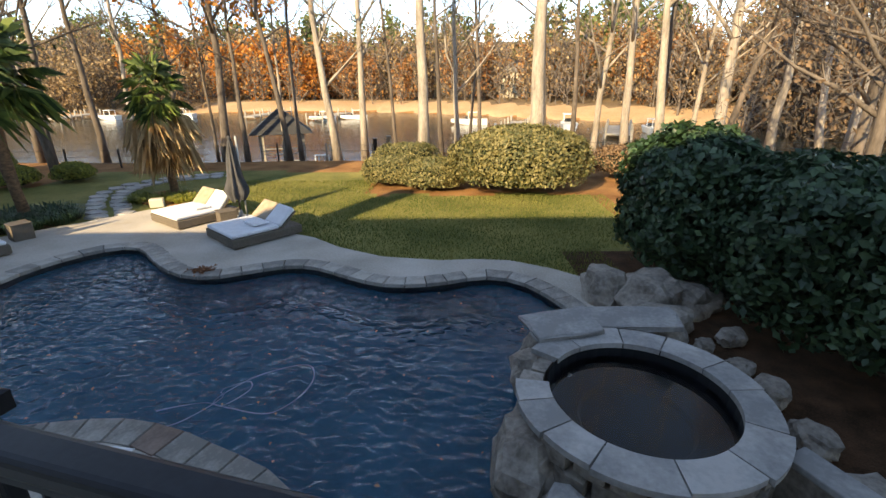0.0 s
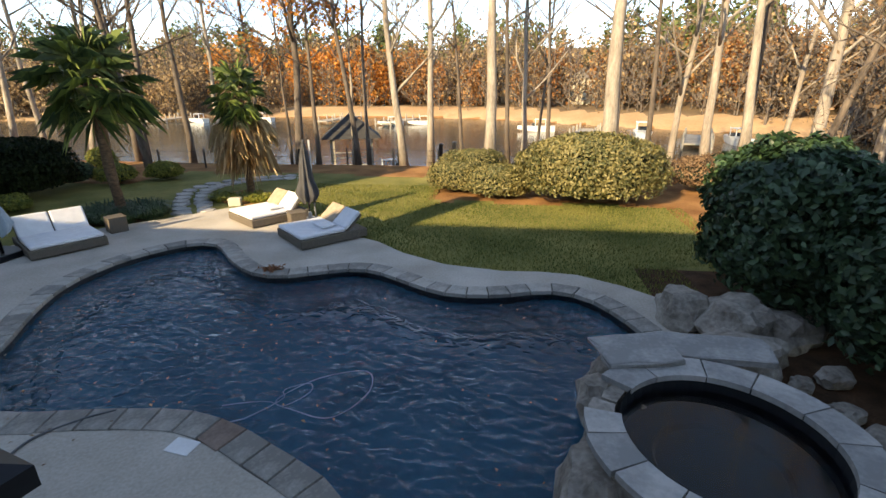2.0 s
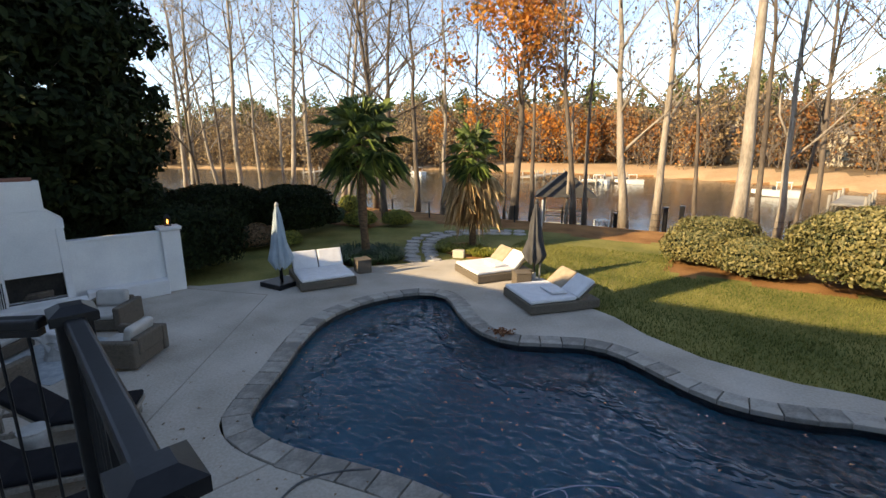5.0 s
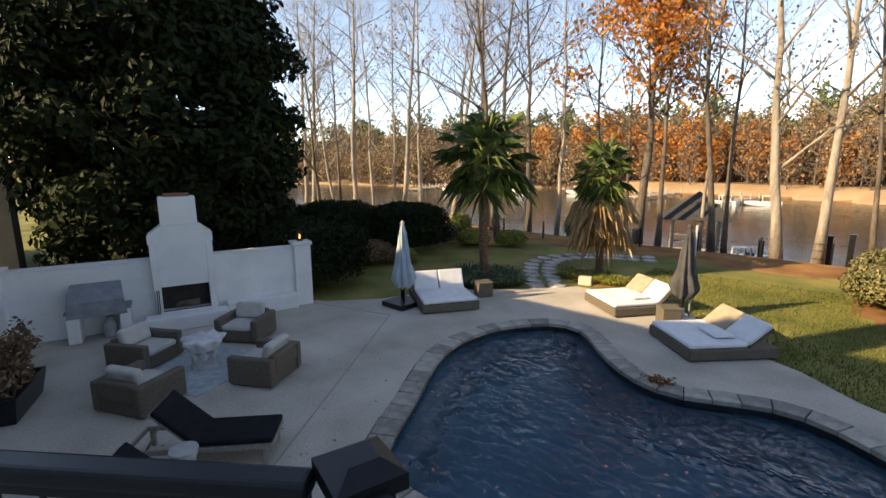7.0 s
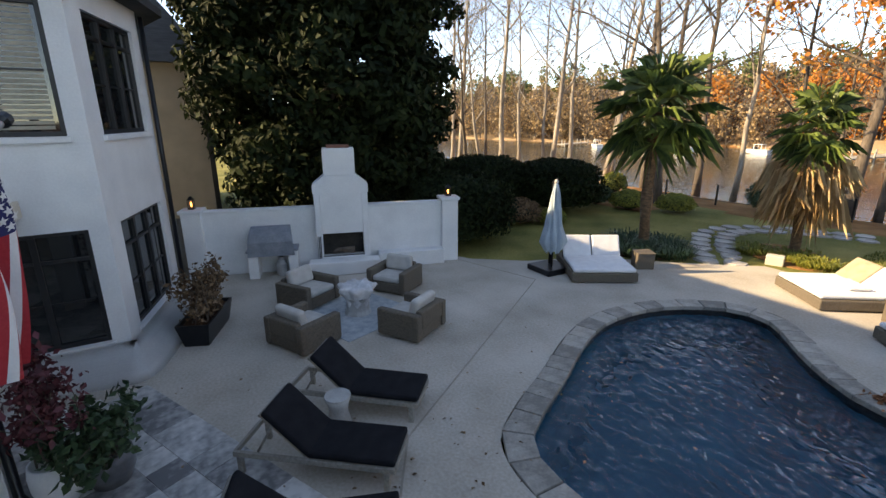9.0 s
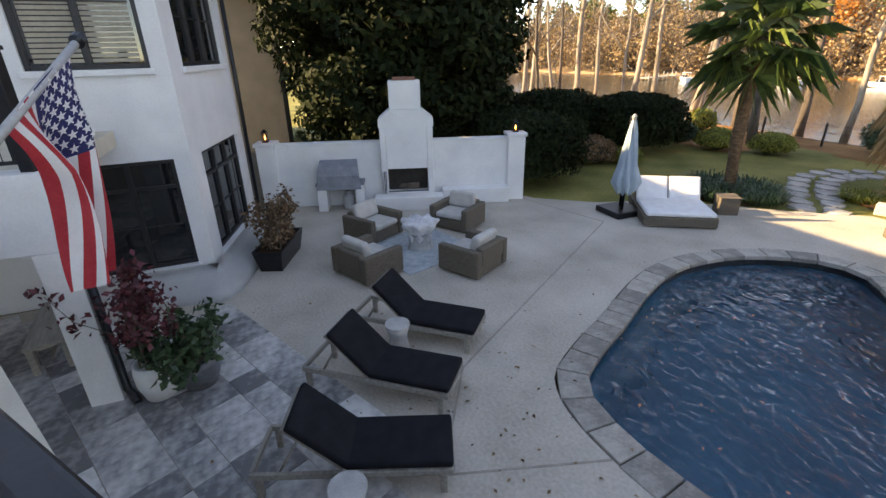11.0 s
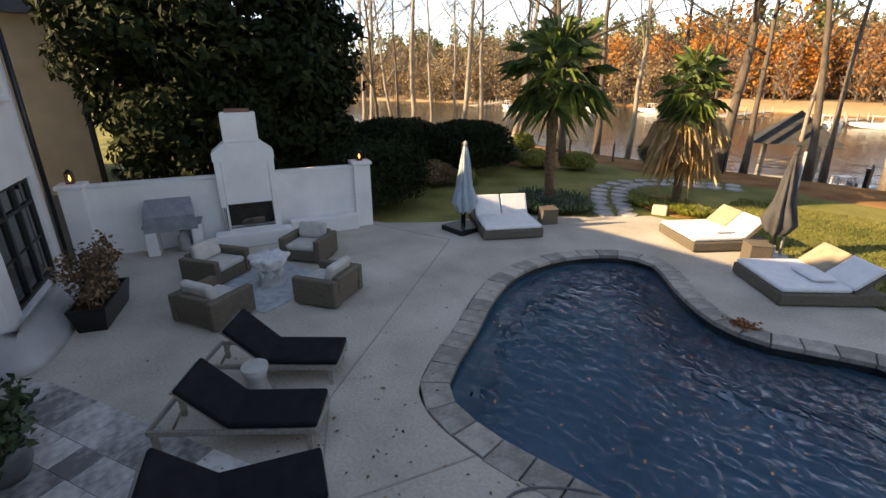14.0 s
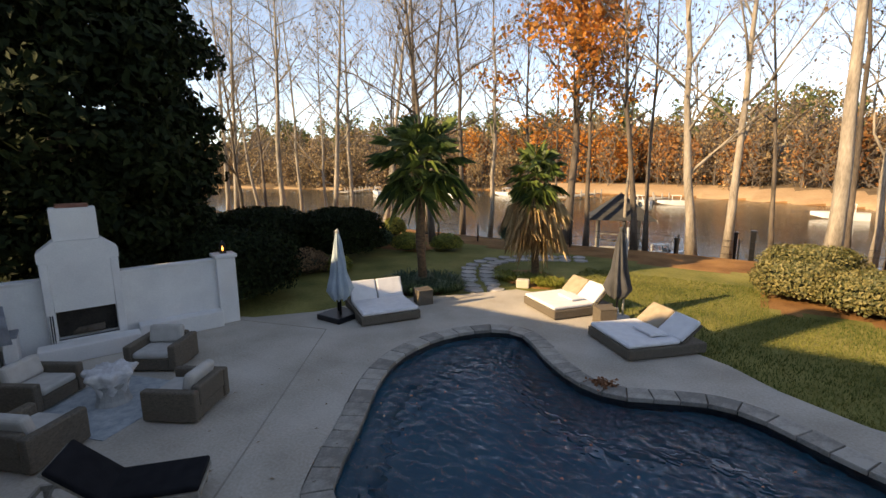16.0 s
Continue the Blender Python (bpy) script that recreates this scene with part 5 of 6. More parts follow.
for i, (x, y, w, d, a, z) in enumerate(((1.70, 5.85, 0.52, 0.32, 12, 0.80), (2.75, 6.15, 0.70, 0.30, -6, 0.72))):
    bm = box(-w, -d, -0.05, w, d, 0.05, 0.02)
    bmesh.ops.subdivide_edges(bm, edges=list(bm.edges), cuts=2)
    for v in bm.verts:
        v.co.x += 0.12 * noise.noise(v.co * 3 + Vector((i * 5, 0, 0))); v.co.y += 0.10 * noise.noise(v.co * 3 + Vector((0, i * 7, 2)))
    ob = part("ledge_stone", bm, M_FLAG)
    ob.matrix_world = pose(x, y, z, 3, -2, a)
    tagged(ob, "flat grey flagstone ledge bridging the boulders", "flagstone", "ledge stones")
for x, y, rx, ry, rz, sd in ((1.6, 5.95, 0.5, 0.35, 0.52, 31), (2.7, 6.15, 0.7, 0.4, 0.48, 32), (3.4, 6.5, 0.5, 0.4, 0.42, 33)):
    boulder(x, y, 0.2, rx, ry, rz, sd, "tan boulder under the ledge stones", rough=0.2)
cap = tagged(part("wall_cap", box(-0.16, -3.2, 0.56, 0.16, 0, 0.64, 0.015), M_FLAG), "grey stone wall cap leading from the spa", "wall cap", kind="structure")
cap.matrix_world = pose(3.45, 3.6, 0, 0, 0, 22)
part("low_wall", box(-0.13, -3.2, 0, 0.13, 0, 0.555), M_ROCK, cap)

# ---- patio furniture ----
def armchair(m, label):
    t = thing("wicker_armchair", m, label, "armchair", "armchairs round the fire table")
    part("seat_base", box(-0.38, -0.46, 0.04, 0.38, 0.45, 0.30, 0.03), M_WICKER, t)
    for s in (-1, 1):
        part("arm", box(s * 0.38, -0.48, 0.04, s * 0.54, 0.48, 0.58, 0.035), M_WICKER, t)
    part("backrest", box(-0.378, 0.32, 0.26, 0.378, 0.48, 0.62, 0.04), M_WICKER, t)
    part("seat_cushion", box(-0.37, -0.47, 0.30, 0.37, 0.27, 0.43, 0.05, seg=3), M_GREYCUSH, t, "pale grey seat cushion")
    bm = box(-0.36, -0.09, 0, 0.36, 0.09, 0.40, 0.07, seg=3)
    bmesh.ops.transform(bm, matrix=pose(0, 0.19, 0.42, -14, 0, 0), verts=bm.verts)
    part("back_cushion", bm, M_GREYCUSH, t, "pale grey back cushion")
    return t


ac = armchair(pose(-12.05, 2.82, 0, 0, 0, 206), "grey-brown wicker armchair with pale cushions")
copy_thing(ac, pose(-11.45, 4.85, 0, 0, 0, -60))
copy_thing(ac, pose(-14.0, 3.42, 0, 0, 0, 122))
copy_thing(ac, pose(-13.85, 5.55, 0, 0, 0, 35))
ft = thing("fire_table", pose(-12.85, 4.2, 0, 0, 0, 20), "low round table under a bunched grey cover", "table")
part("pedestal", lathe([(0.30, 0), (0.26, 0.1), (0.24, 0.3), (0.30, 0.4)], 16), M_CONC, ft)
bm = bmesh.new()
rings = []
for k, (r, z) in enumerate(((0.22, 0.10), (0.25, 0.30), (0.30, 0.46), (0.40, 0.60), (0.36, 0.66), (0.10, 0.63))):
    rings.append([bm.verts.new((r * (1 + (0.04 + 0.03 * k) * math.sin(a * 7 * math.tau / 42 + k * 0.2) + 0.05 * math.sin(a * 2.9)) * math.cos(a * math.tau / 42), r * (1 + (0.05 + 0.035 * k) * math.sin(a * 7 * math.tau / 42 + k * 0.2)) * math.sin(a * math.tau / 42), z + 0.02 * math.sin(a * 1.7 + k))) for a in range(42)])
for lo_r, hi_r in zip(rings, rings[1:]):
    for a in range(42):
        bm.faces.new((lo_r[a], lo_r[(a + 1) % 42], hi_r[(a + 1) % 42], hi_r[a]))
bm.faces.new(rings[-1])
part("gathered_cover", bm, mat("pale_cover_cloth", (0.46, 0.46, 0.47), (0.72, 0.72, 0.73), 0.85, scale=5, fine=20, bump=0.5), ft, "bunched pale grey cloth cover", True)
rug = tagged(part("outdoor_rug", box(-1.0, -1.0, 0.0, 1.0, 1.0, 0.012, 0.004), mat("blue_grey_rug", (0.22, 0.27, 0.30), (0.46, 0.50, 0.52), 0.95, scale=6, fine=60, bump=0.3)), "small faded blue-grey outdoor rug under the table", "rug")
rug.matrix_world = pose(-12.85, 4.15, 0.001, 0, 0, 20)


def lounger(m, label):
    """Teak sun lounger: head at -y, foot at +y."""
    t = thing("sun_lounger", m, label, "sun lounger", "sun loungers")
    for s in (-1, 1):
        part("side_rail", box(s * 0.30, -1.0, 0.24, s * 0.345, 1.0, 0.31, 0.006), M_TEAK, t)
        for y in (-0.92, 0.90):
            part("leg", box(s * 0.295, y - 0.035, 0, s * 0.35, y + 0.035, 0.24, 0.006), M_TEAK, t)
    for y in (-0.99, 0.99):
        part("end_rail", box(-0.30, y - 0.02, 0.24, 0.30, y + 0.02, 0.31, 0.006), M_TEAK, t)
    for k in range(9):
        y = -0.05 + k * 0.115
        part("slat", box(-0.30, y, 0.296, 0.30, y + 0.08, 0.314), M_TEAK, t)
    tilt = pose(0, -0.08, 0.33, 0, 0, 0) @ pose(0, 0, 0, -44, 0, 0)
    for s in (-1, 1):
        part("back_rail", box(s * 0.26, -0.70, -0.035, s * 0.30, 0.0, 0.0, 0, tilt), M_TEAK, t)
    part("back_end_rail", box(-0.31, -0.74, -0.035, 0.31, -0.70, 0.005, 0.004, tilt), M_TEAK, t)
    for s in (-1, 1):
        tube("strut", [(s * 0.27, -0.48, 0.69), (s * 0.27, -0.72, 0.27)], 0.015, M_TEAK, t, 6)
    part("seat_cushion", box(-0.33, -0.07, 0.316, 0.33, 1.0, 0.40, 0.03, seg=3), M_BLKCUSH, t, "black seat cushion")
    part("back_cushion", box(-0.33, -0.73, 0.005, 0.33, 0.02, 0.09, 0.03, tilt, seg=3), M_BLKCUSH, t, "black raised back cushion")
    return t


def between(head, foot):
    d = Vector(foot) - Vector(head)
    c = (Vector(head) + Vector(foot)) / 2
    return pose(c.x, c.y, 0, 0, 0, math.degrees(math.atan2(d.y, d.x)) - 90)


LAB = "weathered teak sun lounger with black cushions, back raised"
lg = lounger(between((-10.30, 2.30), (-8.98, 3.80)), LAB)
copy_thing(lg, between((-9.28, 1.42), (-7.98, 3.02)))
copy_thing(lg, between((-7.76, 0.68), (-7.06, 2.55)))
copy_thing(lg, between((-6.30, 0.35), (-5.88, 2.26)))


def stool(x, y):
    t = thing("garden_stool", pose(x, y, 0), "waisted pale grey concrete garden stool", "stool", "garden stools")
    part("body", lathe([(0.17, 0), (0.175, 0.02), (0.13, 0.22), (0.14, 0.30), (0.18, 0.43)], 24), M_CONC, t, smooth=True)
    part("top", lathe([(0.18, 0.43), (0.185, 0.445), (0.18, 0.46)], 24), M_CONC, t)
    return t


stool(-9.28, 2.62)
stool(-6.82, 1.42)


def daybed(m, label, tilt_l, tilt_r, head_m=M_CUSH):
    """Wide wicker double lounger: foot at -y, two hinged backs at +y."""
    t = thing("wicker_daybed", m, label, "daybed", "daybeds")
    part("base", box(-0.85, -1.0, 0.03, 0.85, 1.0, 0.27, 0.03), M_WICKER, t)
    part("seat_cushion", box(-0.80, -0.98, 0.272, 0.80, 0.34, 0.38, 0.05, seg=3), M_CUSH, t, "white seat cushion")
    for s, a in ((-1, tilt_l), (1, tilt_r)):
        m2 = pose(s * 0.405, 0.38, 0.29, a, 0, 0)
        part("back_panel", box(-0.40, 0, -0.05, 0.40, 0.62, 0.0, 0.01, m2), M_WICKER, t)
        part("back_cushion", box(-0.39, 0, 0.004, 0.39, 0.64, 0.12, 0.045, m2, seg=3), M_CUSH if s > 0 else head_m, t, "white back cushion" if s > 0 or head_m is M_CUSH else "tan back cushion")
    part("folded_towel", box(-0.15, -0.25, 0.402, 0.55, 0.2, 0.47, 0.03), M_CUSH, t) if tilt_l != tilt_r else None
    return t


daybed(pose(-12.2, 10.85, 0, 0, 0, 58), "wide wicker daybed with white cushions, both backs raised", 62, 62)
daybed(pose(-7.8, 14.2, 0, 0, 0, -36), "sunlit wicker daybed with one white and one tan back cushion raised", 45, 45.01, M_TANCUSH)
daybed(pose(-5.3, 12.47, 0, 0, 0, -43), "wicker daybed with a white and a tan back cushion, backs raised", 40, 40.01, M_TANCUSH)


def side_table(x, y, rz):
    t = thing("wicker_side_table", pose(x, y, 0, 0, 0, rz), "square wicker side table beside a daybed", "side table", "wicker side tables")
    part("body", box(-0.24, -0.24, 0, 0.24, 0.24, 0.44, 0.02), M_WICKER, t)
    part("top", box(-0.25, -0.25, 0.442, 0.25, 0.25, 0.47, 0.008), M_WICKER, t)
    return t


side_table(-6.5, 13.45, 40)
side_table(-11.75, 12.3, 58)


def parasol(x, y, h, spread, cloth, label, cantilever, seed):
    """A closed parasol: pole, gathered cloth with deep folds, tip."""
    t = thing("closed_parasol", pose(x, y, 0), label, "parasol", "closed parasols")
    tube("pole", [(0, 0, 0.06), (0, 0, h - 0.1)], 0.028, M_BLACK, t, 10)
    bm = bmesh.new()
    rings = []
    n = 48
    for k in range(9):
        s = k / 8
        z = 0.62 + (h - 0.72) * s
        r = spread * (1 - s) ** 0.7 * (0.9 + 0.35 * math.exp(-((s - 0.16) / 0.1) ** 2)) + 0.035
        if s < 0.1:
            r *= 0.8
        if 0.28 < s < 0.36:
            r *= 0.86
        rings.append([bm.verts.new((r * (1 + 0.26 * math.sin(8 * a * math.tau / n + 0.5 * k) + 0.1 * math.sin(13 * a * math.tau / n + seed)) * math.cos(a * math.tau / n), r * (1 + 0.26 * math.sin(8 * a * math.tau / n + 0.5 * k) + 0.1 * math.sin(13 * a * math.tau / n + seed)) * math.sin(a * math.tau / n), z + 0.06 * (1 - s) * math.sin(8 * a * math.tau / n))) for a in range(n)])
    for lo_r, hi_r in zip(rings, rings[1:]):
        for a in range(n):
            bm.faces.new((lo_r[a], lo_r[(a + 1) % n], hi_r[(a + 1) % n], hi_r[a]))
    bm.faces.new(rings[-1])
    part("canopy", bm, cloth, t, "gathered fabric canopy", True)
    part("tip", lathe([(0.05, h - 0.12), (0.06, h - 0.06), (0.02, h)], 12), M_CONC if cantilever else cloth, t)
    part("tie_band", lathe([(spread * 0.82, 0.62 + (h - 0.72) * 0.30), (spread * 0.80, 0.62 + (h - 0.72) * 0.34)], 24), cloth, t)
    if cantilever:
        tube("mast", [(-0.32, 0.22, 0.06), (-0.32, 0.22, h * 0.96)], 0.04, M_BLACK, t, 10)
        part("base_plate", box(-0.62, -0.35, 0, 0.28, 0.55, 0.16, 0.03), M_BLACK, t, "black weighted base")
    else:
        part("base_plate", lathe([(0.36, 0), (0.36, 0.05), (0.08, 0.09), (0.05, 0.3)], 24), M_CONC, t)
        tube("crank_pole", [(0.14, 0.12, 0.05), (0.14, 0.12, h * 0.99)], 0.03, M_CONC, t, 8)
    return t


M_BLUECLOTH = mat("pale_blue_canvas", (0.26, 0.34, 0.40), (0.42, 0.50, 0.55), 0.9, scale=3, fine=60, bump=0.2)
M_GREYCLOTH = mat("charcoal_canvas", (0.035, 0.035, 0.038), (0.085, 0.085, 0.09), 0.9, scale=3, fine=60, bump=0.2)
parasol(-12.72, 9.75, 2.58, 0.24, M_BLUECLOTH, "closed pale blue parasol on a black weighted base", True, 1)
parasol(-6.35, 14.1, 2.58, 0.25, M_GREYCLOTH, "closed charcoal parasol between two daybeds", False, 2)

# planter by the bay, pots by the column
pl = thing("planter_box", between((-12.75, 0.95), (-14.2, 1.55)) @ pose(0, 0, 0), "long black planter with a dry brown shrub", "planter")
bm = bmesh.new()
pv = [bm.verts.new((sx * w, sy * l, z)) for z, w, l in ((0, 0.22, 0.62), (0.46, 0.30, 0.72), (0.46, 0.26, 0.68), (0.38, 0.25, 0.66)) for sx, sy in ((-1, -1), (1, -1), (1, 1), (-1, 1))]
for r in (0, 4, 8):
    for i in range(4):
        bm.faces.new((pv[r + i], pv[r + (i + 1) % 4], pv[r + 4 + (i + 1) % 4], pv[r + 4 + i]))
bm.faces.new(pv[3::-1])
part("trough", bm, M_BLACK, pl)
part("soil", box(-0.25, -0.66, 0.34, 0.25, 0.66, 0.39), M_SOIL, pl)
rng = np.random.default_rng(71)
V, F, tips = [], [], []
for i in range(40):
    p0 = Vector((rng.uniform(-.18, .18), rng.uniform(-.55, .55), 0.38))
    pts = [p0]
    for k in range(4):
        pts.append(pts[-1] + Vector((rng.normal(0, 0.09), rng.normal(0, 0.11), rng.uniform(0.12, 0.28))))
    tube_arrays(pts, [0.012, 0.01, 0.008, 0.006, 0.004], 4, V, F)
    tips += pts[1:]
raw("stem_cluster", V, F, M_DBARK, pl)
tp = np.array(tips)
leaf_cloud("dry_foliage", tp[rng.integers(0, len(tp), 1500)] + rng.normal(0, 0.07, (1500, 3)), rng.normal(0, 1, (1500, 3)), 0.06, M_LEAFBR, pl, rng)


def pot(x, y, r, h, mtl, label, leaf, stem_h, n, seed, leaf_size):
    t = thing("potted_plant", pose(x, y, 0), label, "potted plant", "patio pots")
    part("pot", lathe([(r * 0.72, 0), (r * 0.98, h * 0.45), (r, h * 0.75), (r * 0.92, h), (r * 0.80, h), (r * 0.80, h - 0.06)], 28), mtl, t, smooth=True)
    rng = np.random.default_rng(seed)
    V, F, tips = [], [], []
    for i in range(16):
        pts = [Vector((rng.normal(0, r * .3), rng.normal(0, r * .3), h - 0.06))]
        for k in range(4):
            pts.append(pts[-1] + Vector((rng.normal(0, 0.11), rng.normal(0, 0.11), stem_h / 4 * rng.uniform(0.6, 1.2))))
        tube_arrays(pts, [0.012, 0.009, 0.007, 0.005, 0.004], 4, V, F)
        tips += pts[2:]
    raw("stem_cluster", V, F, M_DBARK, t)
    tp = np.array(tips)
    leaf_cloud("foliage", tp[rng.integers(0, len(tp), n)] + rng.normal(0, 0.07, (n, 3)), rng.normal(0, 1, (n, 3)), leaf_size, leaf, t, rng)
    return t


pot(-9.58, -0.52, 0.25, 0.52, M_WHITE, "tall white pot with a small maroon-leaved maple", M_MAROON, 1.25, 1100, 72, 0.055)
pot(-9.62, -0.05, 0.27, 0.42, mat("grey_glazed_pot", (0.07, 0.075, 0.085), (0.14, 0.145, 0.16), 0.35, scale=4, fine=20, bump=0.1), "round dark grey pot with a leafy green shrub", M_LEAFB, 0.55, 1000, 73, 0.075)

# porch column, beam, downpipe, upper balcony
col = tagged(part("porch_column", box(-9.98, -1.32, 0, -9.62, -0.96, 2.1, 0.01), M_WHITE), "white porch column under the balcony", "column", kind="structure")
tagged(part("porch_beam", box(-9.98, -4.5, 2.1, -9.62, -0.96, 2.98, 0.01), M_WHITE), "white beam of the upper balcony", "beam", kind="structure")
tagged(part("porch_ceiling", box(-12.88, -4.5, 2.72, -9.99, -1.0, 2.97, 0.01), M_BEIGE), "beige floor of the upper porch over the patio", "ceiling", kind="structure")
tube("downpipe", [(-9.66, -0.90, 2.9), (-9.66, -0.90, 0.14), (-9.60, -0.82, 0.05), (-9.48, -0.78, 0.04)], 0.05, M_BLACK)
tagged(bpy.data.objects["downpipe"], "black metal downpipe on the porch column", "downpipe", kind="structure")
tube("gutter_pipe", [(-16.05, 0.93, 6.2), (-16.05, 0.93, 0.1)], 0.05, M_BLACK)
tagged(bpy.data.objects["gutter_pipe"], "black gutter pipe at the bay's corner", "downpipe", kind="structure")
rail_post((-9.8, -1.1), 2.98, 4.16, 0.14)
railing("balcony_railing", (-9.8, -4.4), (-9.8, -1.1), 2.98, 4.08, "black metal railing of the upper porch")
pb = thing("porch_bench", pose(-11.4, -2.1, 0, 0, 0, 8), "grey wooden bench under the porch", "bench")
part("seat", box(-0.75, -0.25, 0.42, 0.75, 0.25, 0.48, 0.01), M_TEAK, pb)
for sx in (-0.66, 0.66):
    for sy in (-0.2, 0.2):
        part("leg", box(sx - 0.04, sy - 0.04, 0, sx + 0.04, sy + 0.04, 0.42), M_TEAK, pb)
part("stretcher", box(-0.62, -0.02, 0.15, 0.62, 0.02, 0.2), M_TEAK, pb)

# ---- flag ----
fg = thing("flag", pose(0, 0, 0), "red, white and blue striped flag hanging from a white pole", "flag")
BASE, TIP = Vector((-5.44, 0.17, 3.57)), Vector((-6.6, 0.43, 4.13))
tube("pole", [BASE, TIP], 0.018, M_CONC, fg, 10, "pale metal flagpole")
part("finial", lathe([(0.012, 0), (0.035, 0.02), (0.035, 0.06), (0.01, 0.09)], 12, Matrix.Translation(TIP) @ (TIP - BASE).to_track_quat("Z", "Y").to_matrix().to_4x4()), M_BLACK, fg)
M_RED = mat("flag_red", (0.42, 0.02, 0.03), (0.55, 0.05, 0.06), 0.85, scale=6, fine=90, bump=0.1, trans=0.25)
M_FWHITE = mat("flag_white", (0.68, 0.67, 0.66), (0.80, 0.79, 0.78), 0.85, scale=6, fine=90, bump=0.1, trans=0.25)
M_NAVY = mat("flag_navy", (0.015, 0.02, 0.09), (0.03, 0.035, 0.13), 0.85, scale=6, fine=90, bump=0.1, trans=0.25)


def cloth_point(u, v):
    """u from tip (0) to the pole's foot (1) along the hoist; v down the fly. The cloth gathers as it hangs."""
    along = TIP.lerp(BASE, 0.05 + 0.50 * u * (1 - 0.5 * v))
    drop = 1.02 * v
    fold = 0.075 * math.sin(u * 9 + v * 2.2) * min(1, v * 3)
    side = Vector((0.16, 0.98, 0))
    low = TIP.lerp(BASE, 0.45)
    p = along.lerp(Vector((low.x, low.y, along.z)), 0.7 * v)
    return Vector((p.x + 0.05 * math.sin(v * 5 + u * 3), p.y, along.z - drop * (1 - 0.12 * u))) + side * fold


def cloth(name, u0, u1, v0, v1, material, lift=0.0, label=""):
    nu, nv = max(2, int((u1 - u0) * 40)), max(2, int((v1 - v0) * 30))
    V = [cloth_point(u0 + (u1 - u0) * i / nu, v0 + (v1 - v0) * j / nv) + Vector((0.005, lift, 0)) for j in range(nv + 1) for i in range(nu + 1)]
    F = [(j * (nu + 1) + i, j * (nu + 1) + i + 1, (j + 1) * (nu + 1) + i + 1, (j + 1) * (nu + 1) + i) for j in range(nv) for i in range(nu)]
    return raw(name, V, F, material, fg, label, smooth=True)


for k in range(13):
    u0, u1 = k / 13, (k + 1) / 13
    cloth("stripe", u0, u1, 0.4 if k < 7 else 0.0, 1.0, M_RED if k % 2 == 0 else M_FWHITE)
cloth("canton", 0, 7 / 13, 0.0, 0.4, M_NAVY, 0, "navy field with white stars")
for r in range(9):
    for c in range(6 if r % 2 == 0 else 5):
        u, v = (r + 0.9) / 19.5, (c + (0.5 if r % 2 == 0 else 1.0)) * 0.4 / 6
        for lift in (0.006, -0.006):
            p = cloth_point(u, v) + Vector((0.008 if lift > 0 else -0.002, lift, 0))
            a1, a2 = (cloth_point(u + 0.02, v) - cloth_point(u, v)).normalized(), (cloth_point(u, v + 0.02) - cloth_point(u, v)).normalized()
            V = [p + (a1 * math.sin(k * math.tau / 10) - a2 * math.cos(k * math.tau / 10)) * (0.024 if k % 2 == 0 else 0.010) for k in range(10)]
            raw("star", V, [tuple(range(10))], M_FWHITE, fg)

# ---- hose, cleaner line, small objects ----
hose = evenly(spline([(-5.2, 2.6), (-5.45, 3.2), (-5.75, 3.75), (-5.78, 4.15), (-5.5, 4.52), (-5.2, 4.75)], 8, False), 0.1, False)
tube("garden_hose", [(x, y, 0.018) for x, y in hose] + [(-5.05, 4.9, -0.10), (-4.9, 5.0, -0.14)], 0.016, mat("grey_hose", (0.06, 0.065, 0.07), (0.11, 0.115, 0.12), 0.5), sides=8)
tagged(bpy.data.objects["garden_hose"], "grey cleaner hose lying across the deck into the pool", "hose")
loop = evenly(spline([(-4.9, 5.0), (-4.2, 4.98), (-3.58, 4.95), (-3.18, 5.48), (-3.26, 5.68), (-2.94, 5.88), (-2.84, 5.66), (-3.1, 5.33), (-3.25, 5.5), (-2.76, 6.08), (-2.16, 6.3), (-1.98, 5.79), (-2.36, 5.17), (-3.02, 5.29), (-3.4, 5.4), (-3.95, 5.22)], 8, False), 0.08, False)
tube("pool_cleaner_hose", [(x, y, -0.155 + 0.010 * math.sin(i * 0.4)) for i, (x, y) in enumerate(loop)], 0.009, mat("pale_blue_hose", (0.22, 0.32, 0.45), (0.34, 0.44, 0.56), 0.5), sides=8)
tagged(bpy.data.objects["pool_cleaner_hose"], "pale looping cleaner hose floating on the pool", "hose")
sk = tagged(part("skimmer_lid", box(-0.17, -0.12, 0, 0.17, 0.12, 0.012, 0.005), M_WHITE), "white square skimmer lid set in the deck", "skimmer lid")
sk.matrix_world = pose(-3.86, 4.27, 0.0, 0, 0, -8)
stn = tagged(part("edging_block", box(-0.22, -0.14, 0, 0.22, 0.14, 0.30, 0.03), M_BEIGE), "pale square stone block beside the path", "stone block")
stn.matrix_world = pose(-9.95, 15.75, -0.02, 0, 0, 20)
m_rust = mat("dry_leaf_heap", (0.20, 0.07, 0.03), (0.36, 0.16, 0.08), 0.9, scale=4, fine=30, bump=0.4)
rng = np.random.default_rng(81)
hp = thing("leaf_heap", pose(-5.55, 9.85, 0.012), "small heap of rusty leaves on the coping", "leaves", kind="stuff")
leaf_cloud("heap_leaf", np.c_[rng.normal(0, 0.14, 160), rng.normal(0, 0.09, 160), rng.uniform(0, 0.04, 160)], np.tile([0, 0, 1.0], (160, 1)), 0.05, m_rust, hp, rng)
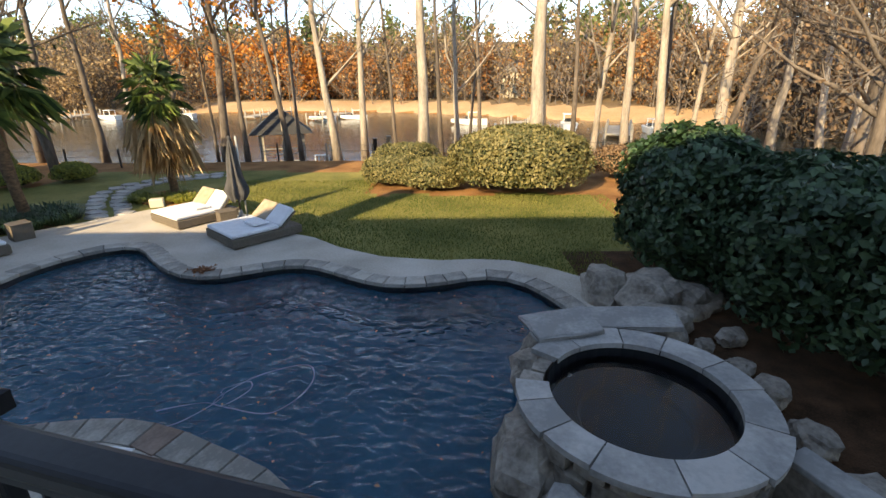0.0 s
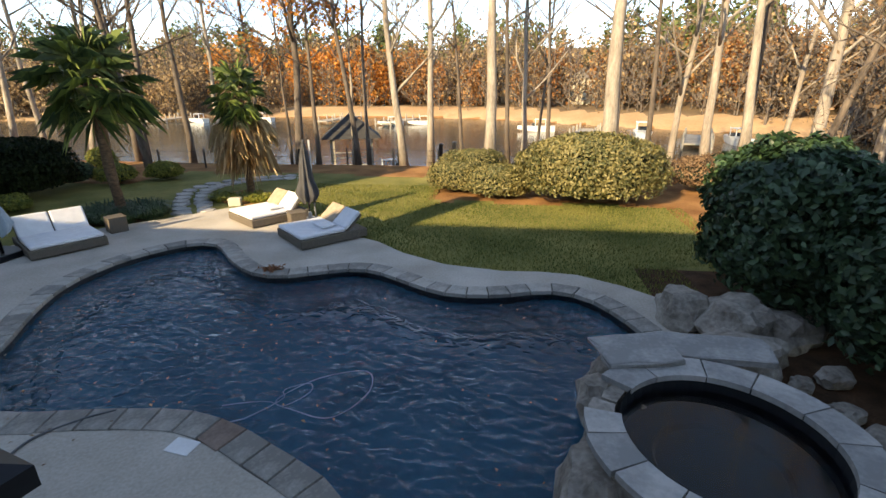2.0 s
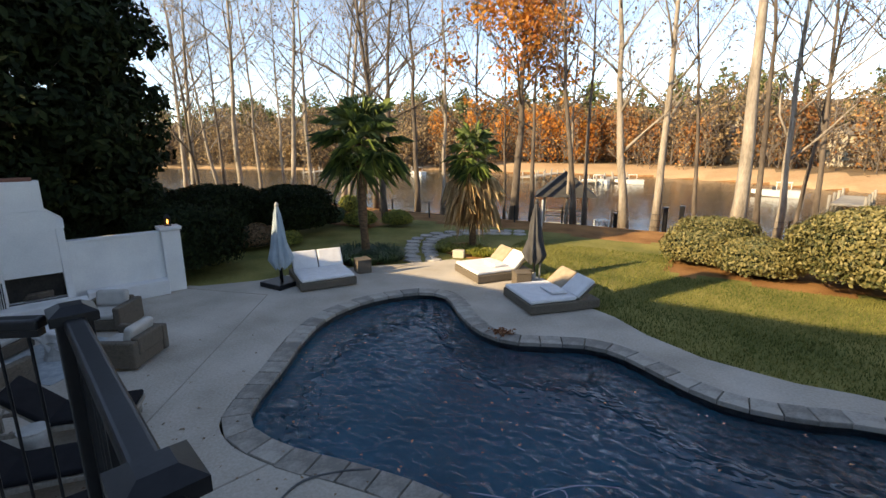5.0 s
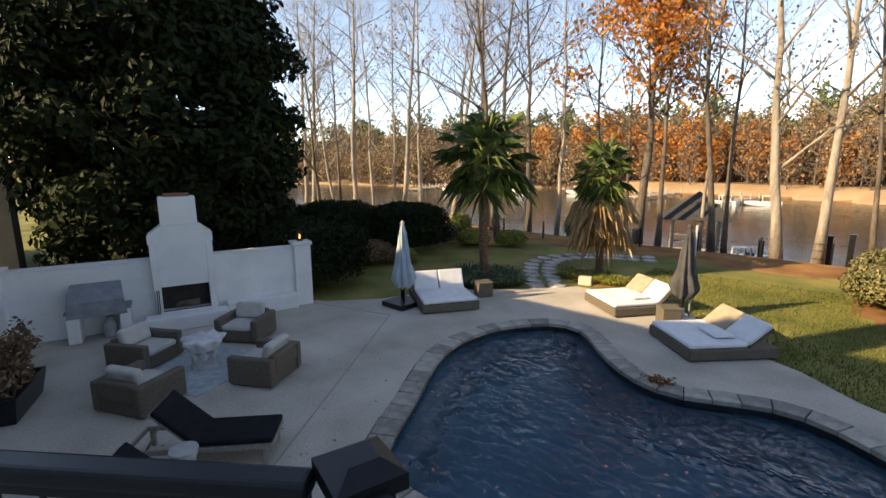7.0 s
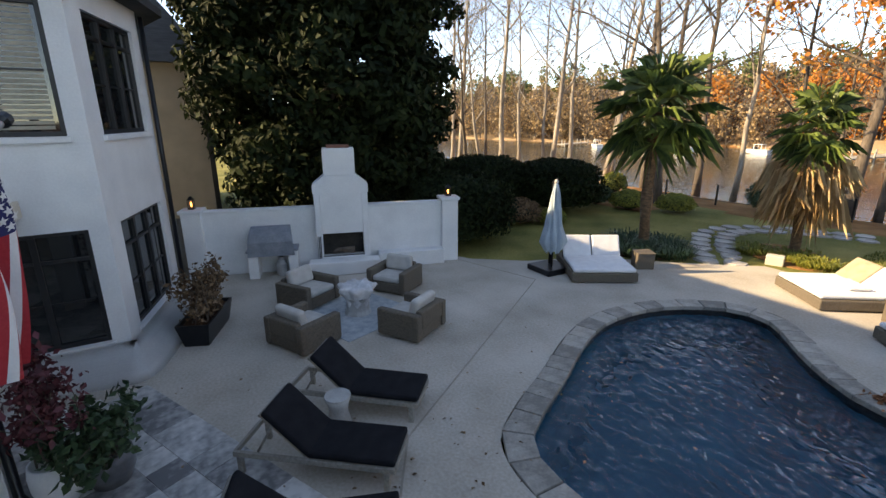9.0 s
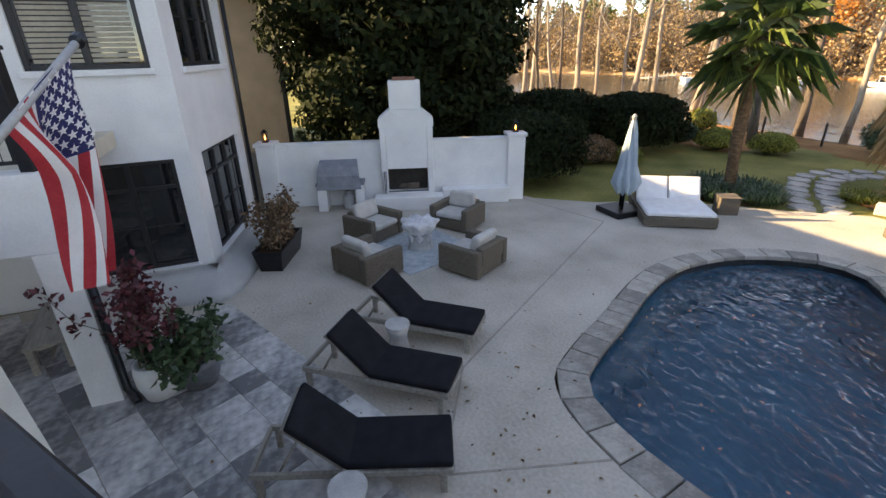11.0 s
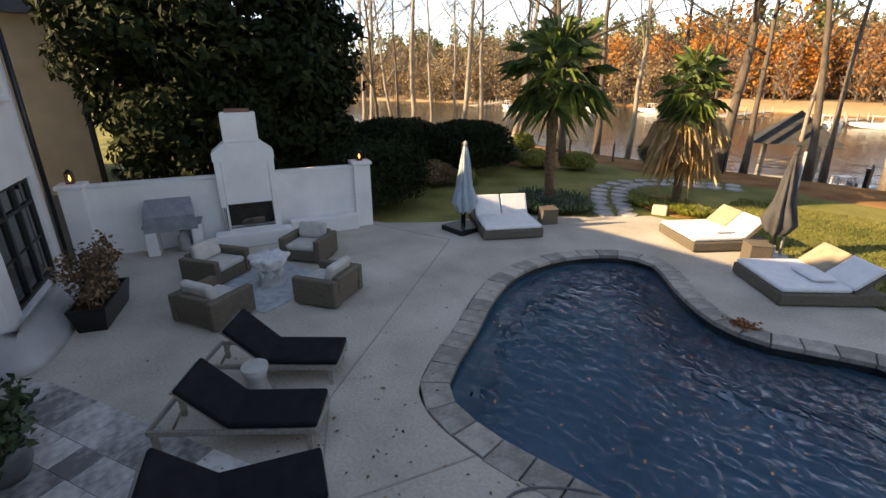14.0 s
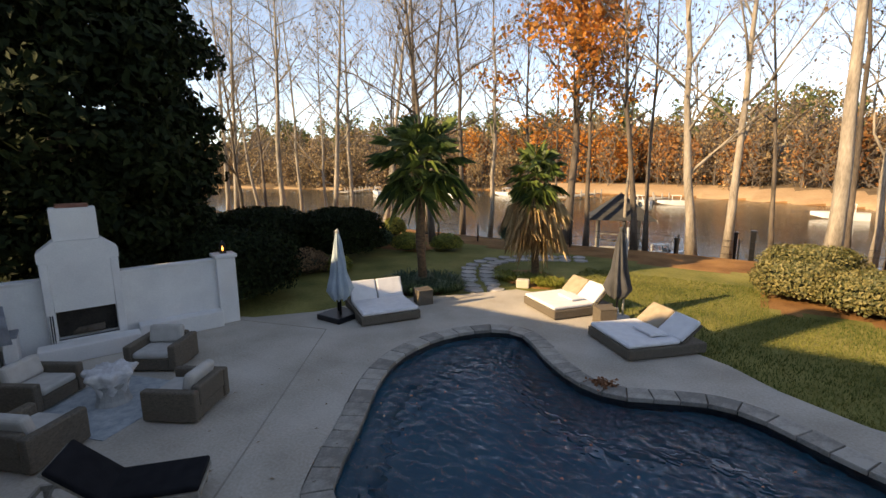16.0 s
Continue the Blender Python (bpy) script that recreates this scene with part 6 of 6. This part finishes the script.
fallen = thing("fallen_leaves", pose(0, 0, 0), "scattered dry leaves on deck and patio", "leaves", kind="stuff")
pts = []
while len(pts) < 170:
    x, y = rng.uniform(-12, -4.5), rng.uniform(-1, 9)
    near = math.exp(-((x + 6.9) ** 2 + (y - 3.3) ** 2) / 2.5)
    if rng.random() < 0.06 + 0.6 * near and not inside(x, y, pool) and inside(x, y, deck_loop):
        pts.append((x, y, 0.012))
tagged(leaf_cloud("leaf", np.array(pts), np.tile([0, 0, 2.5], (len(pts), 1)), 0.035, M_LEAFBR, fallen, rng), kind="stuff")
floating = thing("floating_leaves", pose(0, 0, 0), "pale leaves floating on the pool", "leaves", kind="stuff")
pts = []
while len(pts) < 90:
    x, y = rng.uniform(-9.5, 1.5), rng.uniform(3, 9)
    if inside(x, y, pool):
        pts.append((x, y, -0.143))
tagged(leaf_cloud("leaf", np.array(pts), np.tile([0, 0, 4.0], (len(pts), 1)), 0.035, M_DRYPALM, floating, rng), kind="stuff")


def tuft(x, y, r, n, h, mtl, seed, label):
    """Strappy border grass: arching blades from one base."""
    rng = np.random.default_rng(seed)
    t = thing("border_grass", pose(x, y, 0), label, "grass clump", "border grasses")
    V, F = [], []
    for i in range(n):
        a, q = rng.uniform(0, 6.28), r * math.sqrt(rng.random())
        o = Vector((q * math.cos(a), q * math.sin(a), -0.02))
        w = Vector((math.cos(a + rng.normal(0, .6)), math.sin(a + rng.normal(0, .6)), 0))
        s = w.cross(Vector((0, 0, 1))) * 0.012
        l = h * rng.uniform(0.6, 1.2)
        m1, e = o + w * l * 0.35 + Vector((0, 0, l * 0.75)), o + w * l * 0.95 + Vector((0, 0, l * 0.55))
        b = len(V)
        V += [o - s, o + s, m1 + s, m1 - s, e]
        F += [(b, b + 1, b + 2, b + 3), (b + 3, b + 2, b + 4)]
    raw("blades", V, F, mtl, t)
    return t


for i, (x, y, r, h) in enumerate(((-12.6, 13.3, 0.6, 0.45), (-12.1, 14.0, 0.6, 0.5), (-13.4, 13.2, 0.6, 0.5), (-12.8, 14.6, 0.6, 0.45), (-13.7, 14.2, 0.6, 0.45), (-10.9, 16.6, 0.5, 0.3), (-9.9, 16.9, 0.6, 0.3), (-9.3, 16.5, 0.5, 0.3))):
    tuft(x, y, r, 420, h, M_LEAFB if i < 5 else M_LEAFY, 90 + i, "dark strappy border grass round the palm" if i < 5 else "low yellow-green border grass round the palm")
bed = slab_with_holes("planting_bed", evenly(spline([(-14.4, 13.2), (-13.2, 12.6), (-12.0, 13.4), (-11.8, 14.6), (-13.2, 15.3), (-14.4, 14.6)], 5), 0.3), [], -0.1, 0.02, M_SOIL)
tagged(bed, "dark mulch bed round the palm", "planting bed", kind="structure")
bed = slab_with_holes("planting_bed", evenly(spline([(-11.6, 17.0), (-10.8, 16.2), (-9.4, 15.8), (-8.8, 16.6), (-9.6, 17.9), (-11.0, 18.2)], 5), 0.3), [], -0.1, 0.02, M_STRAW)
tagged(bed, "pine straw bed round the palm", "planting bed", kind="structure")

# flagstone path from the deck to the shore
path_line = evenly(spline([(-10.9, 14.7), (-11.6, 15.6), (-12.5, 17.0), (-13.0, 18.2), (-12.8, 19.6), (-11.6, 20.8), (-9.8, 21.6)], 8, False), 0.62, False)
pth = tagged(new("garden_path"), "irregular pale flagstone path winding over the lawn", "path", kind="structure")
rng = np.random.default_rng(83)
for i, (x, y) in enumerate(path_line):
    for s in (-0.36, 0.36):
        n = 7
        bm = bmesh.new()
        a0 = rng.uniform(0, 6)
        ring = [((0.34 + 0.05 * rng.normal()) * math.cos(a0 + k * math.tau / n), (0.29 + 0.04 * rng.normal()) * math.sin(a0 + k * math.tau / n)) for k in range(n)]
        lo_v = [bm.verts.new((p, q, -0.05)) for p, q in ring]
        hi_v = [bm.verts.new((p * 0.96, q * 0.96, 0.02)) for p, q in ring]
        bm.faces.new(hi_v)
        for k in range(n):
            bm.faces.new((lo_v[k], lo_v[(k + 1) % n], hi_v[(k + 1) % n], hi_v[k]))
        d = path_line[min(i + 1, len(path_line) - 1)] - path_line[max(i - 1, 0)]
        d /= np.hypot(*d)
        ob = part("paving_stone", bm, M_FLAG, pth)
        ob.matrix_world = pose(x + d[1] * s, y - d[0] * s, 0.012)

# fine grass blades where the lawn is nearest
rng = np.random.default_rng(84)
V = []
while len(V) < 36000:
    x, y = rng.uniform(-9, 6), rng.uniform(9.5, 20)
    if not inside(x, y, deck_loop) and not (x > -2.8 and y > 17) and (x < 4 or y > 11.2):
        V.append((x, y))
p = np.array(V)
n = len(p)
a = rng.uniform(0, 6.28, n)
h = rng.uniform(0.025, 0.07, n)
w = np.stack([np.cos(a), np.sin(a)], 1) * 0.012
tipx = p + rng.normal(0, 0.02, (n, 2))
zb = np.array([ground_height(*q) for q in p]) - 0.03
verts = np.stack([np.c_[p - w, zb], np.c_[p + w, zb], np.c_[tipx, zb + 0.03 + h]], 1).reshape(-1, 3)
me = bpy.data.meshes.new("grass_blades")
me.vertices.add(3 * n); me.vertices.foreach_set("co", verts.astype(np.float32).ravel())
me.loops.add(3 * n); me.loops.foreach_set("vertex_index", np.arange(3 * n, dtype=np.int32))
me.polygons.add(n); me.polygons.foreach_set("loop_start", np.arange(0, 3 * n, 3, dtype=np.int32))
me.update(calc_edges=True)
me.materials.append(mat("grass_blade", (0.055, 0.09, 0.02), (0.28, 0.26, 0.085), 0.8, scale=0.35, fine=18, bump=0, trans=0.3, island=0.4, spec=0.2))
tagged(new("grass_blades", me), "short mown grass blades of the lawn", "grass", kind="stuff")

# ---- pieces: coping stones, patio tiles ----
stones = evenly(spline(POOL_IN, 6), 0.46)
tan = np.roll(stones, -1, 0) - np.roll(stones, 1, 0)
tan /= np.hypot(*tan.T)[:, None]
sgn = 1 if not inside(*(stones[0] + 0.2 * np.array([tan[0][1], -tan[0][0]])), pool) else -1
nrm_out = sgn * np.stack([tan[:, 1], -tan[:, 0]], 1)
rng = np.random.default_rng(85)
wet = 0
cop = tagged(new("pool_coping"), "ring of grey-tan stone coping round the pool", "coping", kind="structure")
for i in range(len(stones)):
    j = (i + 1) % len(stones)
    bm = bmesh.new()
    g = 0.010
    d = stones[j] - stones[i]
    d /= np.hypot(*d)
    a_i, a_o = stones[i] - 0.035 * nrm_out[i] + d * g, stones[i] + (0.385 + 0.012 * rng.normal()) * nrm_out[i] + d * g
    b_i, b_o = stones[j] - 0.035 * nrm_out[j] - d * g, stones[j] + (0.385 + 0.012 * rng.normal()) * nrm_out[j] - d * g
    top = 0.012 + 0.005 * rng.random()
    c = (a_i + b_i + a_o + b_o) / 4
    quad = [a_i, a_o, b_o, b_i]
    lo_v = [bm.verts.new((*(q - c), -0.07)) for q in quad]
    mid = [bm.verts.new((*(q - c), top - 0.015)) for q in quad]
    hi_v = [bm.verts.new((*((q - c) * 0.965), top)) for q in quad]
    for r0, r1 in ((lo_v, mid), (mid, hi_v)):
        for k in range(4):
            bm.faces.new((r0[k], r0[(k + 1) % 4], r1[(k + 1) % 4], r1[k]))
    bm.faces.new(hi_v); bm.faces.new(lo_v[::-1])
    bmesh.ops.recalc_face_normals(bm, faces=bm.faces)
    near_red = math.hypot(c[0] + 3.5, c[1] - 4.6) < 0.35
    ob = part("coping_stone", bm, M_COPE_RED if near_red else M_COPE, cop)
    ob.matrix_world = pose(c[0], c[1], 0)

pat = tagged(new("patio_paving"), "grey and white travertine patio laid in mixed tiles", "paving", kind="structure")
region = np.array([(-12.02, 0.42), (-9.96, 1.48), (-7.05, 2.32), (-6.5, 2.15), (-3.0, 1.6), (4.0, -0.5), (4.0, -4.5), (-12.85, -4.5), (-12.85, -2.4), (-12.2, -2.4), (-12.0, -0.5)])
ANG = math.radians(26)
ca, sa = math.cos(ANG), math.sin(ANG)
meshes = {}
def tile_mesh(w, l, v):
    key = (w, l, v)
    if key not in meshes:
        bm = box(0.004, 0.004, -0.02, w - 0.004, l - 0.004, 0.010, 0.003, seg=1)
        me = bpy.data.meshes.new("tile")
        bm.to_mesh(me); bm.free()
        me.materials.append(M_TRAV)
        meshes[key] = me
    return meshes[key]
rng = np.random.default_rng(86)
v = -10.0
count = 0
while v < 10.0:
    l = (0.40, 0.60, 0.60)[rng.integers(0, 3)]
    u = -16.0 + rng.uniform(0, 0.5)
    while u < 8.0:
        w = (0.60, 0.60, 0.90, 0.40)[rng.integers(0, 4)]
        cx, cy = (u + w / 2) * ca - (v + l / 2) * sa, (u + w / 2) * sa + (v + l / 2) * ca
        corners = [((u + a * w) * ca - (v + b * l) * sa, (u + a * w) * sa + (v + b * l) * ca) for a in (0, 1) for b in (0, 1)]
        if -13 < cx < -4.0 and cy < 2.4 and sum(inside(*q, region) for q in corners) >= 3 and inside(cx, cy, region) and count < 330:
            ob = new("tile", tile_mesh(w, l, 0))
            ob.parent = pat
            ob.matrix_world = pose(u * ca - v * sa, u * sa + v * ca, 0.0, 0, 0, 26)
            count += 1
        u += w
    v += l
